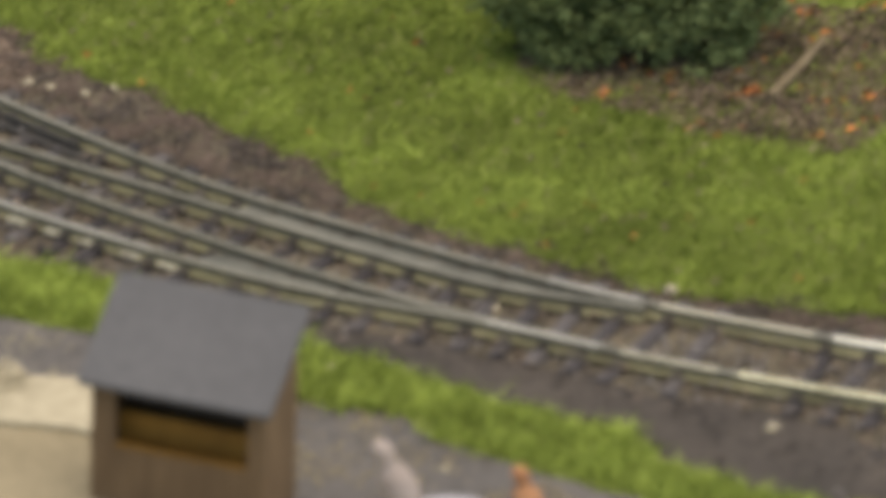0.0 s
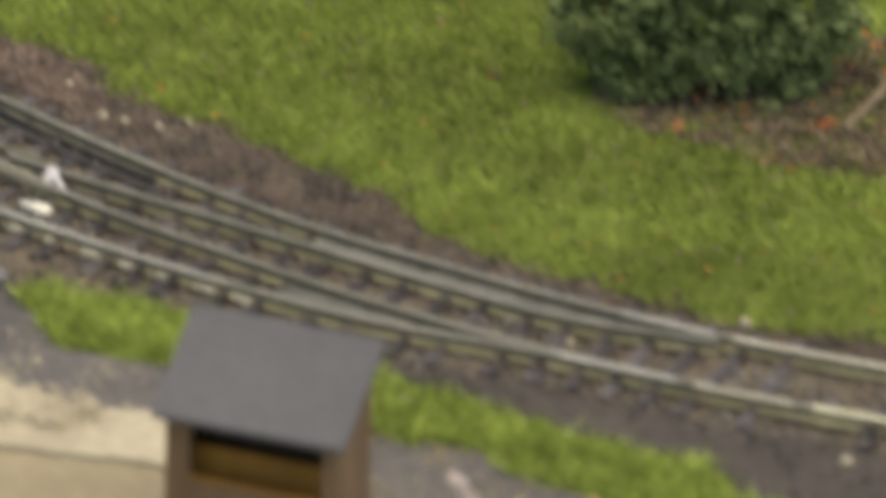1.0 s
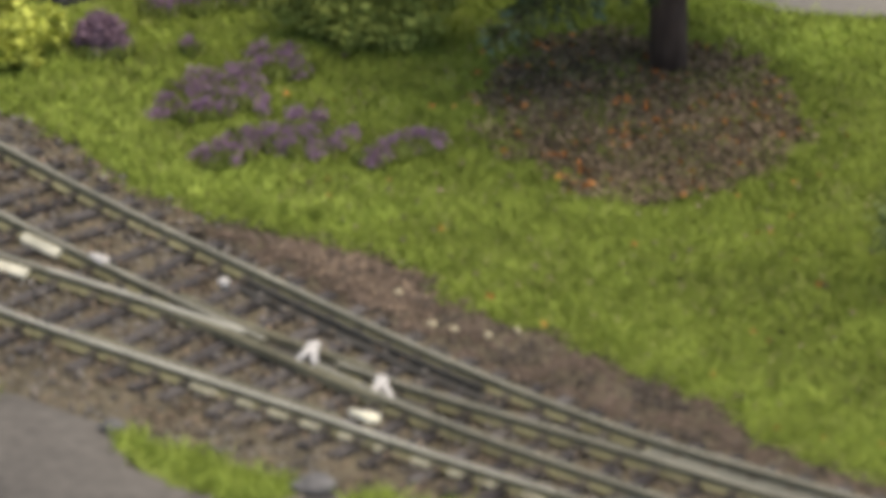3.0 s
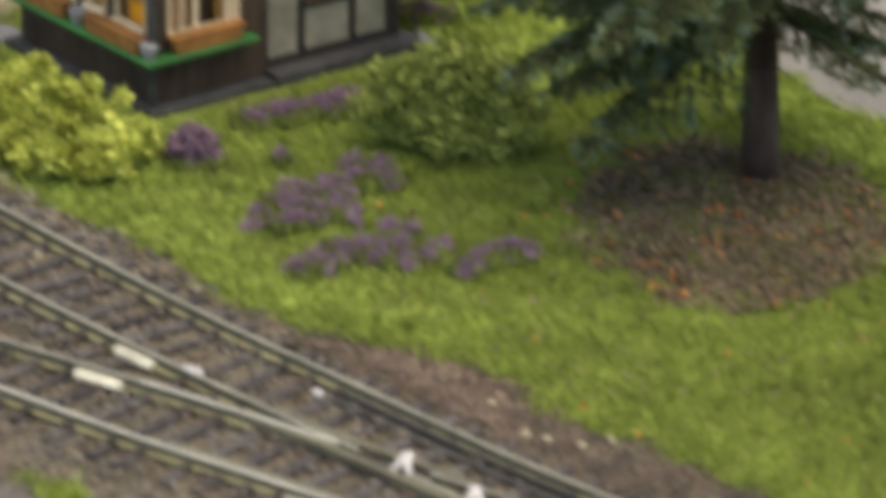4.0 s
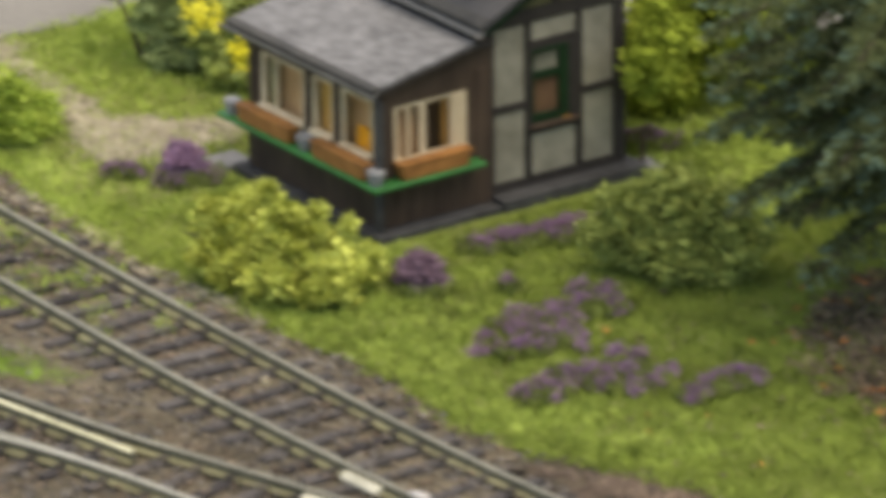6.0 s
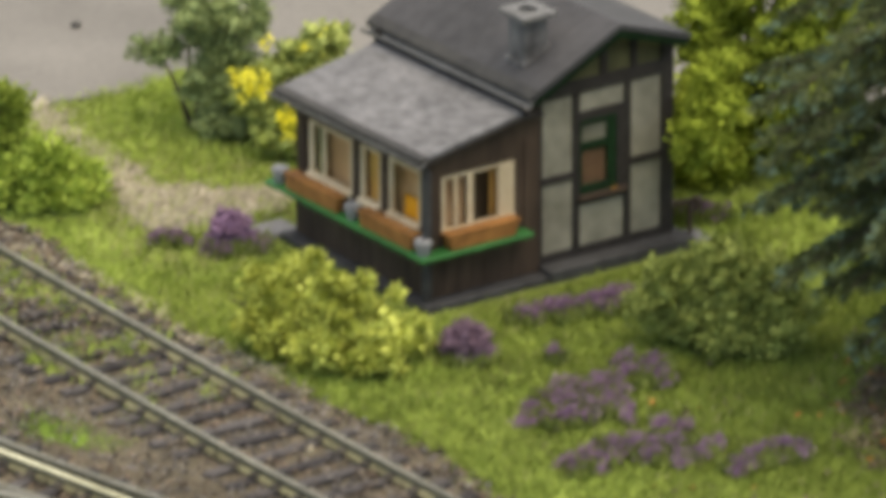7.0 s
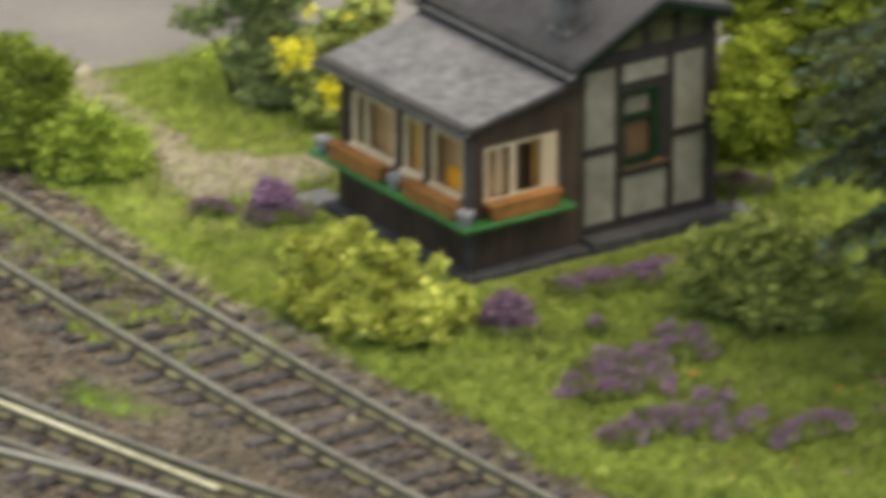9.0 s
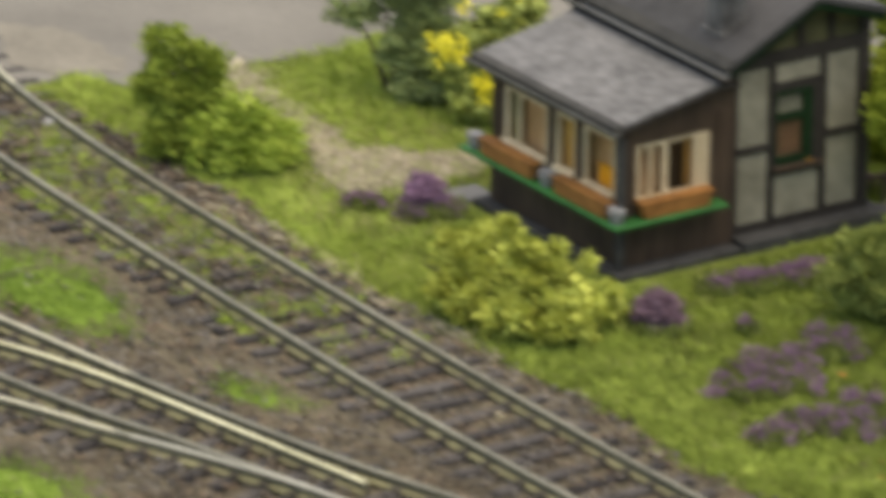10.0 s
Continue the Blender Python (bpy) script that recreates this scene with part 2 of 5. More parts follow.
def rough_blob(bm, at, size, seed, flat=1.0, sub=2):
    """A lumpy stone or clump."""
    made = bmesh.ops.create_icosphere(bm, subdivisions=sub, radius=1.0)["verts"]
    for v in made:
        k = 1 + 0.35 * noise.noise(v.co * 1.7 + Vector((seed * 3.1, seed * 1.7, seed)))
        v.co = Vector((v.co.x * size * k, v.co.y * size * k, v.co.z * size * flat * k)) + Vector(at)


def inside(poly, x, y):
    """Which of the points lie in the polygon."""
    hit = np.zeros(len(x), bool)
    for (xa, ya), (xb, yb) in zip(poly, poly[1:] + poly[:1]):
        cross = ((ya > y) != (yb > y)) & (x < (xb - xa) * (y - ya) / ((yb - ya) or 1e-9) + xa)
        hit ^= cross
    return hit


def sheet(name, poly, z, mat, thick=0.6, label="", kind="structure", wobble=0.5):
    """A thin slab of ground cover with a slightly uneven outline."""
    pts = []
    for (xa, ya), (xb, yb) in zip(poly, poly[1:] + poly[:1]):
        n = max(1, int(math.hypot(xb - xa, yb - ya) / 2.5)) if wobble and math.hypot(xb - xa, yb - ya) < 120 else 1
        for i in range(n):
            x, y = xa + (xb - xa) * i / n, ya + (yb - ya) * i / n
            v = Vector((x * 0.21, y * 0.21, 3.3))
            pts.append((x + wobble * 2 * noise.noise(v), y + wobble * 2 * noise.noise(v + Vector((9, 4, 1)))))
    n = len(pts)
    flat, _, faces, *_ = geometry.delaunay_2d_cdt([Vector(p) for p in pts], [(i, (i + 1) % n) for i in range(n)], [], 1, 1e-5)
    bm, rim = bmesh.new(), {}
    top, low = [bm.verts.new((*p, z)) for p in flat], [bm.verts.new((*p, z - thick)) for p in flat]
    for f in faces:
        bm.faces.new([top[i] for i in f])
        bm.faces.new([low[i] for i in reversed(f)])
        for i, j in zip(f, f[1:] + f[:1]):
            rim[(i, j)] = True
    for i, j in [e for e in rim if e[::-1] not in rim]:
        bm.faces.new((top[i], low[i], low[j], top[j]))
    ob = part(name, bm, mat)
    return tagged(ob, label, "ground", kind=kind)


def smooth_line(points, step=3.0):
    """A Catmull-Rom curve through the points, at even steps."""
    p = np.array([points[0]] + list(points) + [points[-1]], float)
    p[0], p[-1] = 2 * p[1] - p[2], 2 * p[-2] - p[-3]
    fine = []
    for i in range(1, len(p) - 2):
        for t in np.linspace(0, 1, 24, endpoint=False):
            a, b, c, d = p[i - 1], p[i], p[i + 1], p[i + 2]
            fine.append(0.5 * (2 * b + (c - a) * t + (2 * a - 5 * b + 4 * c - d) * t * t + (3 * b - a - 3 * c + d) * t ** 3))
    fine = np.array(fine + [p[-2]])
    s = np.concatenate([[0], np.cumsum(np.hypot(*np.diff(fine, axis=0).T))])
    at = np.linspace(0, s[-1], max(2, int(s[-1] / step)))
    return np.stack([np.interp(at, s, fine[:, 0]), np.interp(at, s, fine[:, 1])], 1)


def normals_of(line):
    d = np.gradient(line, axis=0)
    d /= np.hypot(d[:, 0], d[:, 1])[:, None]
    return np.stack([-d[:, 1], d[:, 0]], 1)


def sweep(line, profile):
    """Sweeps a closed (offset, z) profile along a plan line."""
    bm, n = bmesh.new(), normals_of(line)
    rings = [[bm.verts.new((x + nx * o, y + ny * o, z)) for o, z in profile] for (x, y), (nx, ny) in zip(line, n)]
    k = len(profile)
    for a, b in zip(rings, rings[1:]):
        for i in range(k):
            bm.faces.new((a[i], a[(i + 1) % k], b[(i + 1) % k], b[i]))
    bm.faces.new(rings[0])
    bm.faces.new(rings[-1][::-1])
    return bm


def leaf_mesh(points, dirs, size, width=0.5, fold=0.25, rng=None):
    """One folded leaf for each point, growing along its direction."""
    n = len(points)
    d = dirs / np.linalg.norm(dirs, axis=1)[:, None]
    side = np.cross(d, rng.normal(size=(n, 3)))
    side /= np.linalg.norm(side, axis=1)[:, None]
    up = np.cross(side, d)
    s = size[:, None]
    mid = points + d * s * 0.5 + up * s * fold
    v = np.stack([points, mid + side * s * width * 0.5, points + d * s, mid - side * s * width * 0.5], 1).reshape(-1, 3)
    i = np.arange(n)[:, None] * 4
    f = np.concatenate([i + np.array([[0, 1, 2]]), i + np.array([[0, 2, 3]])])
    return v, f


def lobed_points(lobes, count, rng, shell=0.55, clump=1.7, per=26):
    """Points in small clumps on uneven ellipsoids, and the way out of each."""
    vol = np.array([a * b * c for _, _, _, a, b, c in lobes]) ** 0.67
    groups = max(6, count // per)
    pick = rng.choice(len(lobes), groups, p=vol / vol.sum())
    L = np.array(lobes)[pick]
    d = rng.normal(size=(groups, 3))
    d /= np.linalg.norm(d, axis=1)[:, None]
    lump = np.array([noise.noise(Vector(v * 2.3) + Vector((k * 5.0, 1, 2))) for v, k in zip(d, pick)])
    r = (shell + (1 - shell) * rng.random(groups) ** 0.5) * (0.92 + 0.4 * lump)
    centre = L[:, :3] + d * L[:, 3:] * r[:, None]
    size = clump * (0.6 + 0.7 * rng.random(groups))
    who = rng.integers(0, groups, count)
    e = rng.normal(size=(count, 3))
    e /= np.linalg.norm(e, axis=1)[:, None]
    pts = centre[who] + e * (size[who] * rng.random(count) ** 0.4)[:, None]
    return pts, d[who] * 0.6 + e, centre, size


def tuft_mesh(centre, radius, rng, flat=0.85, uneven=0.3):
    """Small uneven lumps of foliage, one for each centre."""
    bm = bmesh.new()
    bmesh.ops.create_icosphere(bm, subdivisions=2, radius=1.0)
    bm.verts.ensure_lookup_table()
    v0 = np.array([v.co[:] for v in bm.verts])
    f0 = np.array([[v.index for v in f.verts] for f in bm.faces])
    bm.free()
    n = len(centre)
    s = 1 + uneven * rng.normal(size=(n, len(v0), 1))
    v = centre[:, None, :] + v0[None] * s * radius[:, None, None] * np.array([1, 1, flat])
    f = f0[None] + np.arange(n)[:, None, None] * len(v0)
    return v.reshape(-1, 3), f.reshape(-1, 3)


def joined(*meshes):
    vs, fs, k = [], [], 0
    for v, f in meshes:
        vs.append(v), fs.append(f + k)
        k += len(v)
    return np.concatenate(vs), np.concatenate(fs)


def bush(name, at, lobes, mat, label, count, size, category="bush", group="", stems=7, seed=1, width=0.55, droop=0.0, flowers=None, stem_mat=None, lean=0.9, clump=1.7, per=26, fill=0.48):
    """A shrub: forked stems and a crown of many small leaves."""
    rng = np.random.default_rng(seed)
    ob = thing(name, at, label, category, group)
    for i in range(stems):
        x, y, z, rx, ry, rz = lobes[i % len(lobes)]
        a = rng.random() * 6.28
        foot = Vector((math.cos(a) * 0.8, math.sin(a) * 0.8, -0.3))
        knee = Vector((x * 0.45 + rng.normal() * 0.8, y * 0.45 + rng.normal() * 0.8, z * 0.5))
        tip = Vector((x + rng.normal() * rx * 0.35, y + rng.normal() * ry * 0.35, z + rz * 0.2))
        bm = bmesh.new()
        stick(bm, foot, knee, 0.6, 0.4)
        stick(bm, knee, tip, 0.42, 0.15)
        part("stem", bm, stem_mat or M_BARK, ob)
    pts, d, centre, wide = lobed_points(lobes, count, rng, clump=clump, per=per)
    keep = pts[:, 2] > 0.1
    pts, d = pts[keep], d[keep]
    dirs = d * lean + rng.normal(size=d.shape) * 0.6 + np.array([0, 0, 0.25 - droop])
    v, f = leaf_mesh(pts, dirs, size * (0.55 + 0.9 * rng.random(len(pts))), width, rng=rng)
    high = centre[:, 2] > 0.3
    raw("foliage", *joined((v, f), tuft_mesh(centre[high], wide[high] * fill, rng)), mat, ob)
    if flowers:
        for fx, fy, fz, fr, n in flowers:
            n = n // 3 + 4
            p, dd = lobed_points([(fx, fy, fz, fr * 0.95, fr * 0.95, fr * 0.8)], n, rng, 0.3, clump=0.7, per=5)[:2]
            v, f = leaf_mesh(p, dd + rng.normal(size=dd.shape) * 0.5, 0.7 + 0.5 * rng.random(n), 0.9, rng=rng)
            raw("blossom", v, f, L_FLOWER, ob, "bright yellow blossom")
    return ob


# ---- ground ----
FAR_EDGE = [(-38, 131), (-34, 100), (-37, 83), (-34.5, 67), (-37, 51), (-39.5, 33), (-38.5, 10), (-39, -7), (-38, -22), (-36, -36), (-35.5, -52), (-38, -72), (-36, -92),
            (-27.5, -110), (-23, -126), (-25, -145), (-20.8, -159.7), (-20, -180), (-16.4, -195.5), (-17.7, -203.3), (-20, -214.2), (-16.4, -229.7), (-10.9, -242.2), (-9.5, -253.9), (-2.9, -265.5), (4.6, -276), (14.2, -285.4), (47.5, -323.6)]
BACK_EDGE = [(170, -330), (170, -150), (130, -108), (105, -86), (93, -75), (94, -62), (104, -10), (100, 40), (62, 80), (30, 122), (19, 117), (4, 121), (-22, 121), (-26, 133)]
LAWN = FAR_EDGE + BACK_EDGE
FAR_TRACK = np.array([(-57, -20), (-55.6, 35), (-54.6, 60), (-53.2, 98), (-50, 128)], float)
FAR_PLAN = np.array([(-45.6, -122), (-43, -160), (-38, -196), (-31, -222), (-20, -252), (-6, -282), (14, -317)], float)
STRIPS = [[(-106, -112), (-100, -122), (-101.4, -126), (-104, -130), (-106.1, -127.1)],
          [(-95.5, -151.5), (-93, -158), (-89.6, -170), (-86.4, -180.5), (-88, -184.6), (-90.5, -185.6), (-96.6, -183.4), (-100, -172), (-102.3, -162.6), (-99, -155)],
          [(-82.4, -190.5), (-79.5, -191.5), (-74.5, -199), (-70.1, -203.5), (-69.4, -211.3), (-57.5, -249.0), (-51.2, -268.3), (-46.5, -287.7), (-40.1, -297.3), (-42.8, -311.2), (-38.2, -324.8), (-30.7, -335.3), (-18.7, -355.5),
           (-32.1, -356.0), (-48.5, -324.1), (-54.0, -312.6), (-59.0, -300.0), (-63.1, -283.5), (-62.4, -274.6), (-64.6, -268.8), (-70.9, -263.2), (-78.2, -228), (-81.6, -222.6), (-87, -216), (-89.2, -211), (-85.5, -196.4)]]
TUFTS = [[(-82, 67), (-74, 55), (-76, 40), (-78, 27), (-85, 18), (-92, 28), (-94, 46), (-90, 64)],
         [(-81, -2), (-75.5, -12), (-74.5, -22), (-81.5, -20.5), (-85.5, -9)],
         [(-130, -13), (-125, -19), (-124, -37), (-135, -52), (-150, -40), (-150, -12)]]
PATH = [(2, 123), (-1.9, 106), (-1.8, 95), (-4.3, 77), (0.6, 67), (14, 62.5), (13, 57.5), (8, 53.5), (-3, 51.5), (-12, 50.5), (-19, 57.5), (-14, 73), (-7.5, 93), (-5.5, 107), (-6, 123)]
LITTER = [(38, -68), (22, -87), (18.5, -106), (17, -120), (22, -127), (36, -131), (51, -130), (66, -116), (74, -104), (76, -93), (68, -71), (54, -61)]
LITTER_B = [(29.6, -186.7), (32.2, -203.3), (37.9, -217.8), (41.3, -227.4), (44.7, -236.1), (55.1, -240.6), (86, -235.5), (97.6, -209.5), (76, -182.9), (47.7, -176.4)]
ROAD_NEAR = [(-400, -40), (-160, -60), (-125, -95), (-108, -118), (-106.1, -127.1), (-104, -130), (-101.4, -126), (-99.5, -134), (-96, -146), (-95, -151), (-99, -155), (-102.3, -162.6), (-100, -172), (-96.6, -183.4), (-90.5, -185.6), (-86, -181.5), (-83.5, -184), (-82.2, -190),
             (-85.5, -196.4), (-89.2, -211), (-87, -216), (-81.6, -222.6), (-78.2, -228), (-70.9, -263.2), (-64.6, -268.8), (-62.4, -274.6), (-63.1, -283.5), (-59, -300), (-54, -312.6), (-48.5, -324.1), (-32.1, -356), (-12.4, -394.8), (-20, -990), (-990, -990), (-990, -40)]


# Outline of the darker soil and stones below the track.
DARK_BED = [(-62.6, -231.5), (-49.8, -248.7), (-36.7, -272.6), (-27.9, -291.9), (-14.8, -314.1), (-24.3, -341), (-38.2, -324.8), (-42.8, -311.2), (-40.1, -297.3), (-46.5, -287.7), (-51.2, -268.3), (-57.5, -249)]


def ground_sheet():
    fx = np.concatenate([[-1300, -600, -300], np.arange(-170, 171, 2.0), [300, 600, 1000]])
    fy = np.concatenate([[-1500, -700, -450], np.arange(-380, 201, 2.0), [300, 600, 1000]])
    X, Y = np.meshgrid(fx, fy)
    Z = np.array([noise.noise(Vector((x * 0.35, y * 0.35, 0))) * 0.35 + noise.noise(Vector((x * 0.06, y * 0.06, 5))) * 0.3 for x, y in zip(X.ravel(), Y.ravel())]) - 0.35
    Z[(abs(X.ravel()) > 200) | (abs(Y.ravel()) > 420)] = -0.35
    n, m = len(fx), len(fy)
    i = (np.arange(m - 1)[:, None] * n + np.arange(n - 1)[None, :]).ravel()
    f = np.stack([i, i + 1, i + n + 1, i + n], 1)
    ob = raw("ground", np.stack([X.ravel(), Y.ravel(), Z], 1), f, M_SOIL, smooth=True)
    return tagged(ob, "brown gritty track bed and bare earth", "ground", kind="structure")


ground_sheet()
sheet("lawn", LAWN, 0.0, M_TURF, label="green flocked turf beneath the static grass", wobble=1.3)
for strip in STRIPS:
    sheet("grass_verge", strip, 0.0, M_TURF, label="narrow green turf verge beside the track", wobble=1.6)
ROAD_BACK = [(-38, 131), (-26, 133), (-22, 121), (4, 121), (19, 117), (30, 122), (62, 80), (100, 40), (104, -10), (94, -62), (93, -75), (105, -86), (130, -108), (170, -150), (990, -500), (990, 990), (-24, 990), (-30, 200)]
sheet("road", ROAD_BACK, 0.3, M_ROAD, label="pale grey asphalt yard behind the garden")
sheet("pavement", ROAD_NEAR, -0.1, M_ROAD_NEAR, label="dark grey worn asphalt beside the track")
for tuft in TUFTS:
    mx, my = sum(p[0] for p in tuft) / len(tuft), sum(p[1] for p in tuft) / len(tuft)
    sheet("turf_patch", [(mx + (x - mx) * 0.74, my + (y - my) * 0.74) for x, y in tuft], -0.25, M_GRASS_FRESH, thick=0.3, label="fresh green turf between the tracks")
sheet("garden_path", PATH, 0.35, M_GRAVEL, label="pale gravel footpath through the grass", wobble=1.8)
sheet("flower_bed", LITTER, 0.3, M_LITTER, label="brown leaf litter under the fir tree")
sheet("flower_bed", LITTER_B, 0.3, M_LITTER, label="brown leaf litter beside the shrub")
FORECOURT = [(-400, -130), (-141.4, -162.8), (-113.1, -178.6), (-102.3, -186.2), (-103.1, -194.1), (-105.5, -202), (-106.2, -211.8), (-106.9, -223.5), (-99, -240), (-97, -252), (-95.5, -270), (-97, -290), (-104, -330), (-105, -398), (-400, -500)]
sheet("sand_forecourt", FORECOURT, 0.25, M_SAND, label="yellow-beige sandy forecourt round the hut", wobble=1.2)
KERB = [(-107.6, -217.7), (-105.9, -221.5), (-104.8, -225.9), (-101, -231.4), (-97.4, -233.9), (-93.7, -237.7), (-91.1, -240.5), (-103, -253.2), (-107.3, -247), (-111, -242.7), (-117.9, -233.7), (-122.2, -226.1), (-126.5, -216.5), (-118.5, -211.3)]
sheet("platform_edge", KERB, 1.1, M_CREAM, thick=1.6, label="cream stone edging of the forecourt")


sheet("sand_patch", [(-24, 163), (-16.8, 151), (-14.3, 133), (-21.6, 128.5), (-31, 135), (-33.5, 142), (-28, 165)], 0.42, M_DRIFT, thick=0.3, label="thin drift of pale sand on the asphalt", wobble=2.0)


BARE = [(-30, -107), (-24, -118), (-23.5, -128), (-26, -145), (-33, -142), (-36, -122), (-35, -110)]
sheet("bare_earth", BARE, -0.16, M_EARTH, thick=0.3, label="strip of reddish bare earth beside the grass", wobble=1.8)


sheet("dark_soil", [(x + 1.0, y) for x, y in DARK_BED], -0.08, M_DARK_SOIL, thick=0.4, label="dark soil below the track", wobble=2.2)


# Raised lumps of the asphalt's own edge.
for x, y, size, flat in ((-84.4, -185.2, 3.4, 0.35), (-96.2, -150.2, 1.9, 0.6)):
    bm = bmesh.new()
    rough_blob(bm, (0, 0, 0), size, size, flat, 3)
    asphalt_lump = part("asphalt_lump", bm, M_LUMP, smooth=True)
    asphalt_lump.location = Vector((x, y, size * flat * 0.4)) * MM
    tagged(asphalt_lump, "flat dark grey lump of the asphalt edge", "stone")


def in_any(polys, x, y):
    hit = np.zeros(len(x), bool)
    for p in polys:
        hit |= inside(p, x, y)
    return hit


def fuzz(x, y, amount):
    """Wobbles the test points, so that borders of planting come out ragged."""
    a = np.array([noise.noise(Vector((u * 0.18, v * 0.18, 1.5))) + 0.6 * noise.noise(Vector((u * 0.6, v * 0.6, 8.5))) for u, v in zip(x, y)])
    b = np.array([noise.noise(Vector((u * 0.18, v * 0.18, 31.5))) + 0.6 * noise.noise(Vector((u * 0.6, v * 0.6, 38.5))) for u, v in zip(x, y)])
    return x + a * amount, y + b * amount


def blades(name, x, y, mat, tall, label, rng, wide=0.38, base=0.0):
    n = len(x)
    a = rng.random(n) * 6.283
    h = tall * (0.5 + 0.8 * rng.random(n))
    lean = 0.8 * rng.normal(size=(n, 2))
    p = np.stack([x, y, np.full(n, base)], 1)
    off = np.stack([np.cos(a), np.sin(a), np.zeros(n)], 1) * wide * 0.5
    tip = p + np.stack([lean[:, 0] * h, lean[:, 1] * h, h], 1)
    v = np.stack([p - off, p + off, tip], 1).reshape(-1, 3)
    ob = raw(name, v, np.arange(3 * n).reshape(-1, 3), mat)
    return tagged(ob, label, "grass", kind="stuff")


def plant_grass():
    rng = np.random.default_rng(4)
    n = 540000
    x, y = rng.uniform(-45, 135, n), rng.uniform(-310, 140, n)
    keep = (x > -45 + 0) & (y > -0.9 * x - 330)
    x, y = x[keep], y[keep]
    u, w = fuzz(x + 0.9 * rng.normal(size=len(x)), y + 0.9 * rng.normal(size=len(x)), 3.4)
    keep = inside(LAWN, u, w) & (~inside(PATH, *fuzz(x + rng.normal(size=len(x)), y + rng.normal(size=len(x)), 6.0)) | (rng.random(len(x)) < 0.2))
    bare = in_any([LITTER, LITTER_B], *fuzz(x, y, 6.0))
    through_litter = np.array([noise.noise(Vector((a * 0.14, b * 0.14, 44.0))) for a, b in zip(x, y)])
    keep &= ~bare | (rng.random(len(x)) < np.clip(0.4 + 1.3 * through_litter, 0.1, 0.95))
    keep &= ~((x > -4.5) & (x < 56) & (y > -5.6) & (y < 48))
    x, y = x[keep], y[keep]
    patchy = np.array([noise.noise(Vector((a * 0.07, b * 0.07, 2.0))) for a, b in zip(x, y)])
    keep = rng.random(len(x)) < 0.85 + 0.5 * patchy
    x, y, patchy = x[keep], y[keep], patchy[keep]
    # Fewer lime blades round the fir put its shade into the grass colour.
    lime = rng.random(len(x)) < np.clip(0.02 + 0.5 * patchy + 0.85 * (y > 30) + 0.3 * ((y > -25) & (x < 0)) + 0.35 * ((y > -110) & (y <= -25) & (x < -6)) + 0.5 * (x > 54) - 0.6 * ((x > 2) & (x < 80) & (y > -170) & (y < -35)), 0, 0.92)
    dry = rng.random(len(x)) < np.clip(0.03 + 0.05 * (y > -20) * (x < 20) + 0.16 * inside([(-32, 100), (6, 118), (20, 60), (6, 40), (-30, 28)], x, y), 0, 1) * np.clip(1.0 - 2.2 * patchy, 0.2, 1.8)
    blades("grass", x[dry], y[dry], M_GRASS_DRY, 1.2, "thin dry straw-coloured grass in the lawn", rng, wide=0.3)
    x, y, lime = x[~dry], y[~dry], lime[~dry]
    blades("grass", x[~lime], y[~lime], M_GRASS, 1.3, "short olive-green static grass of the lawn", rng, wide=0.34)
    blades("grass", x[lime], y[lime], M_GRASS_LIME, 1.35, "lighter lime-green static grass of the lawn", rng)
    n = 300000
    x, y = rng.uniform(-155, -25, n), rng.uniform(-360, 70, n)
    u, w = fuzz(x + 0.7 * rng.normal(size=n), y + 0.7 * rng.normal(size=n), 3.0)
    keep = in_any(STRIPS, u, w)
    pale = keep & (rng.random(n) < 0.35)
    blades("grass", x[keep & ~pale], y[keep & ~pale], M_GRASS, 1.6, "short green grass along the verge", rng)
    blades("grass", x[pale], y[pale], M_GRASS_LIME, 1.7, "lighter grass blades along the verge", rng)
    keep = in_any(TUFTS, u, w) & (rng.random(n) < 0.75) | in_any(TUFTS, *fuzz(x + 2.2 * rng.normal(size=n), y + 2.2 * rng.normal(size=n), 5.0)) & (rng.random(n) < 0.4)
    blades("grass", x[keep], y[keep], M_GRASS_FRESH, 1.3, "bright fresh green tufts between the tracks", rng, base=-0.6)
    n = 60000
    y = rng.uniform(-15, 118, n)
    x = np.interp(y, FAR_TRACK[:, 1], FAR_TRACK[:, 0]) + rng.uniform(-12.5, 12.5, n)
    spot = np.array([noise.noise(Vector((a * 0.13, b * 0.1, 7.0))) for a, b in zip(x, y)]) + 0.2 * rng.normal(size=n)
    keep = (spot > 0.42 - 0.36 * np.clip((y + 5) / 90, 0, 1)) & (rng.random(n) < 0.6)
    blades("grass", x[keep], y[keep], M_GRASS_LIME, 1.5, "thin weeds growing between the sleepers", rng, wide=0.34, base=-0.2)


plant_grass()


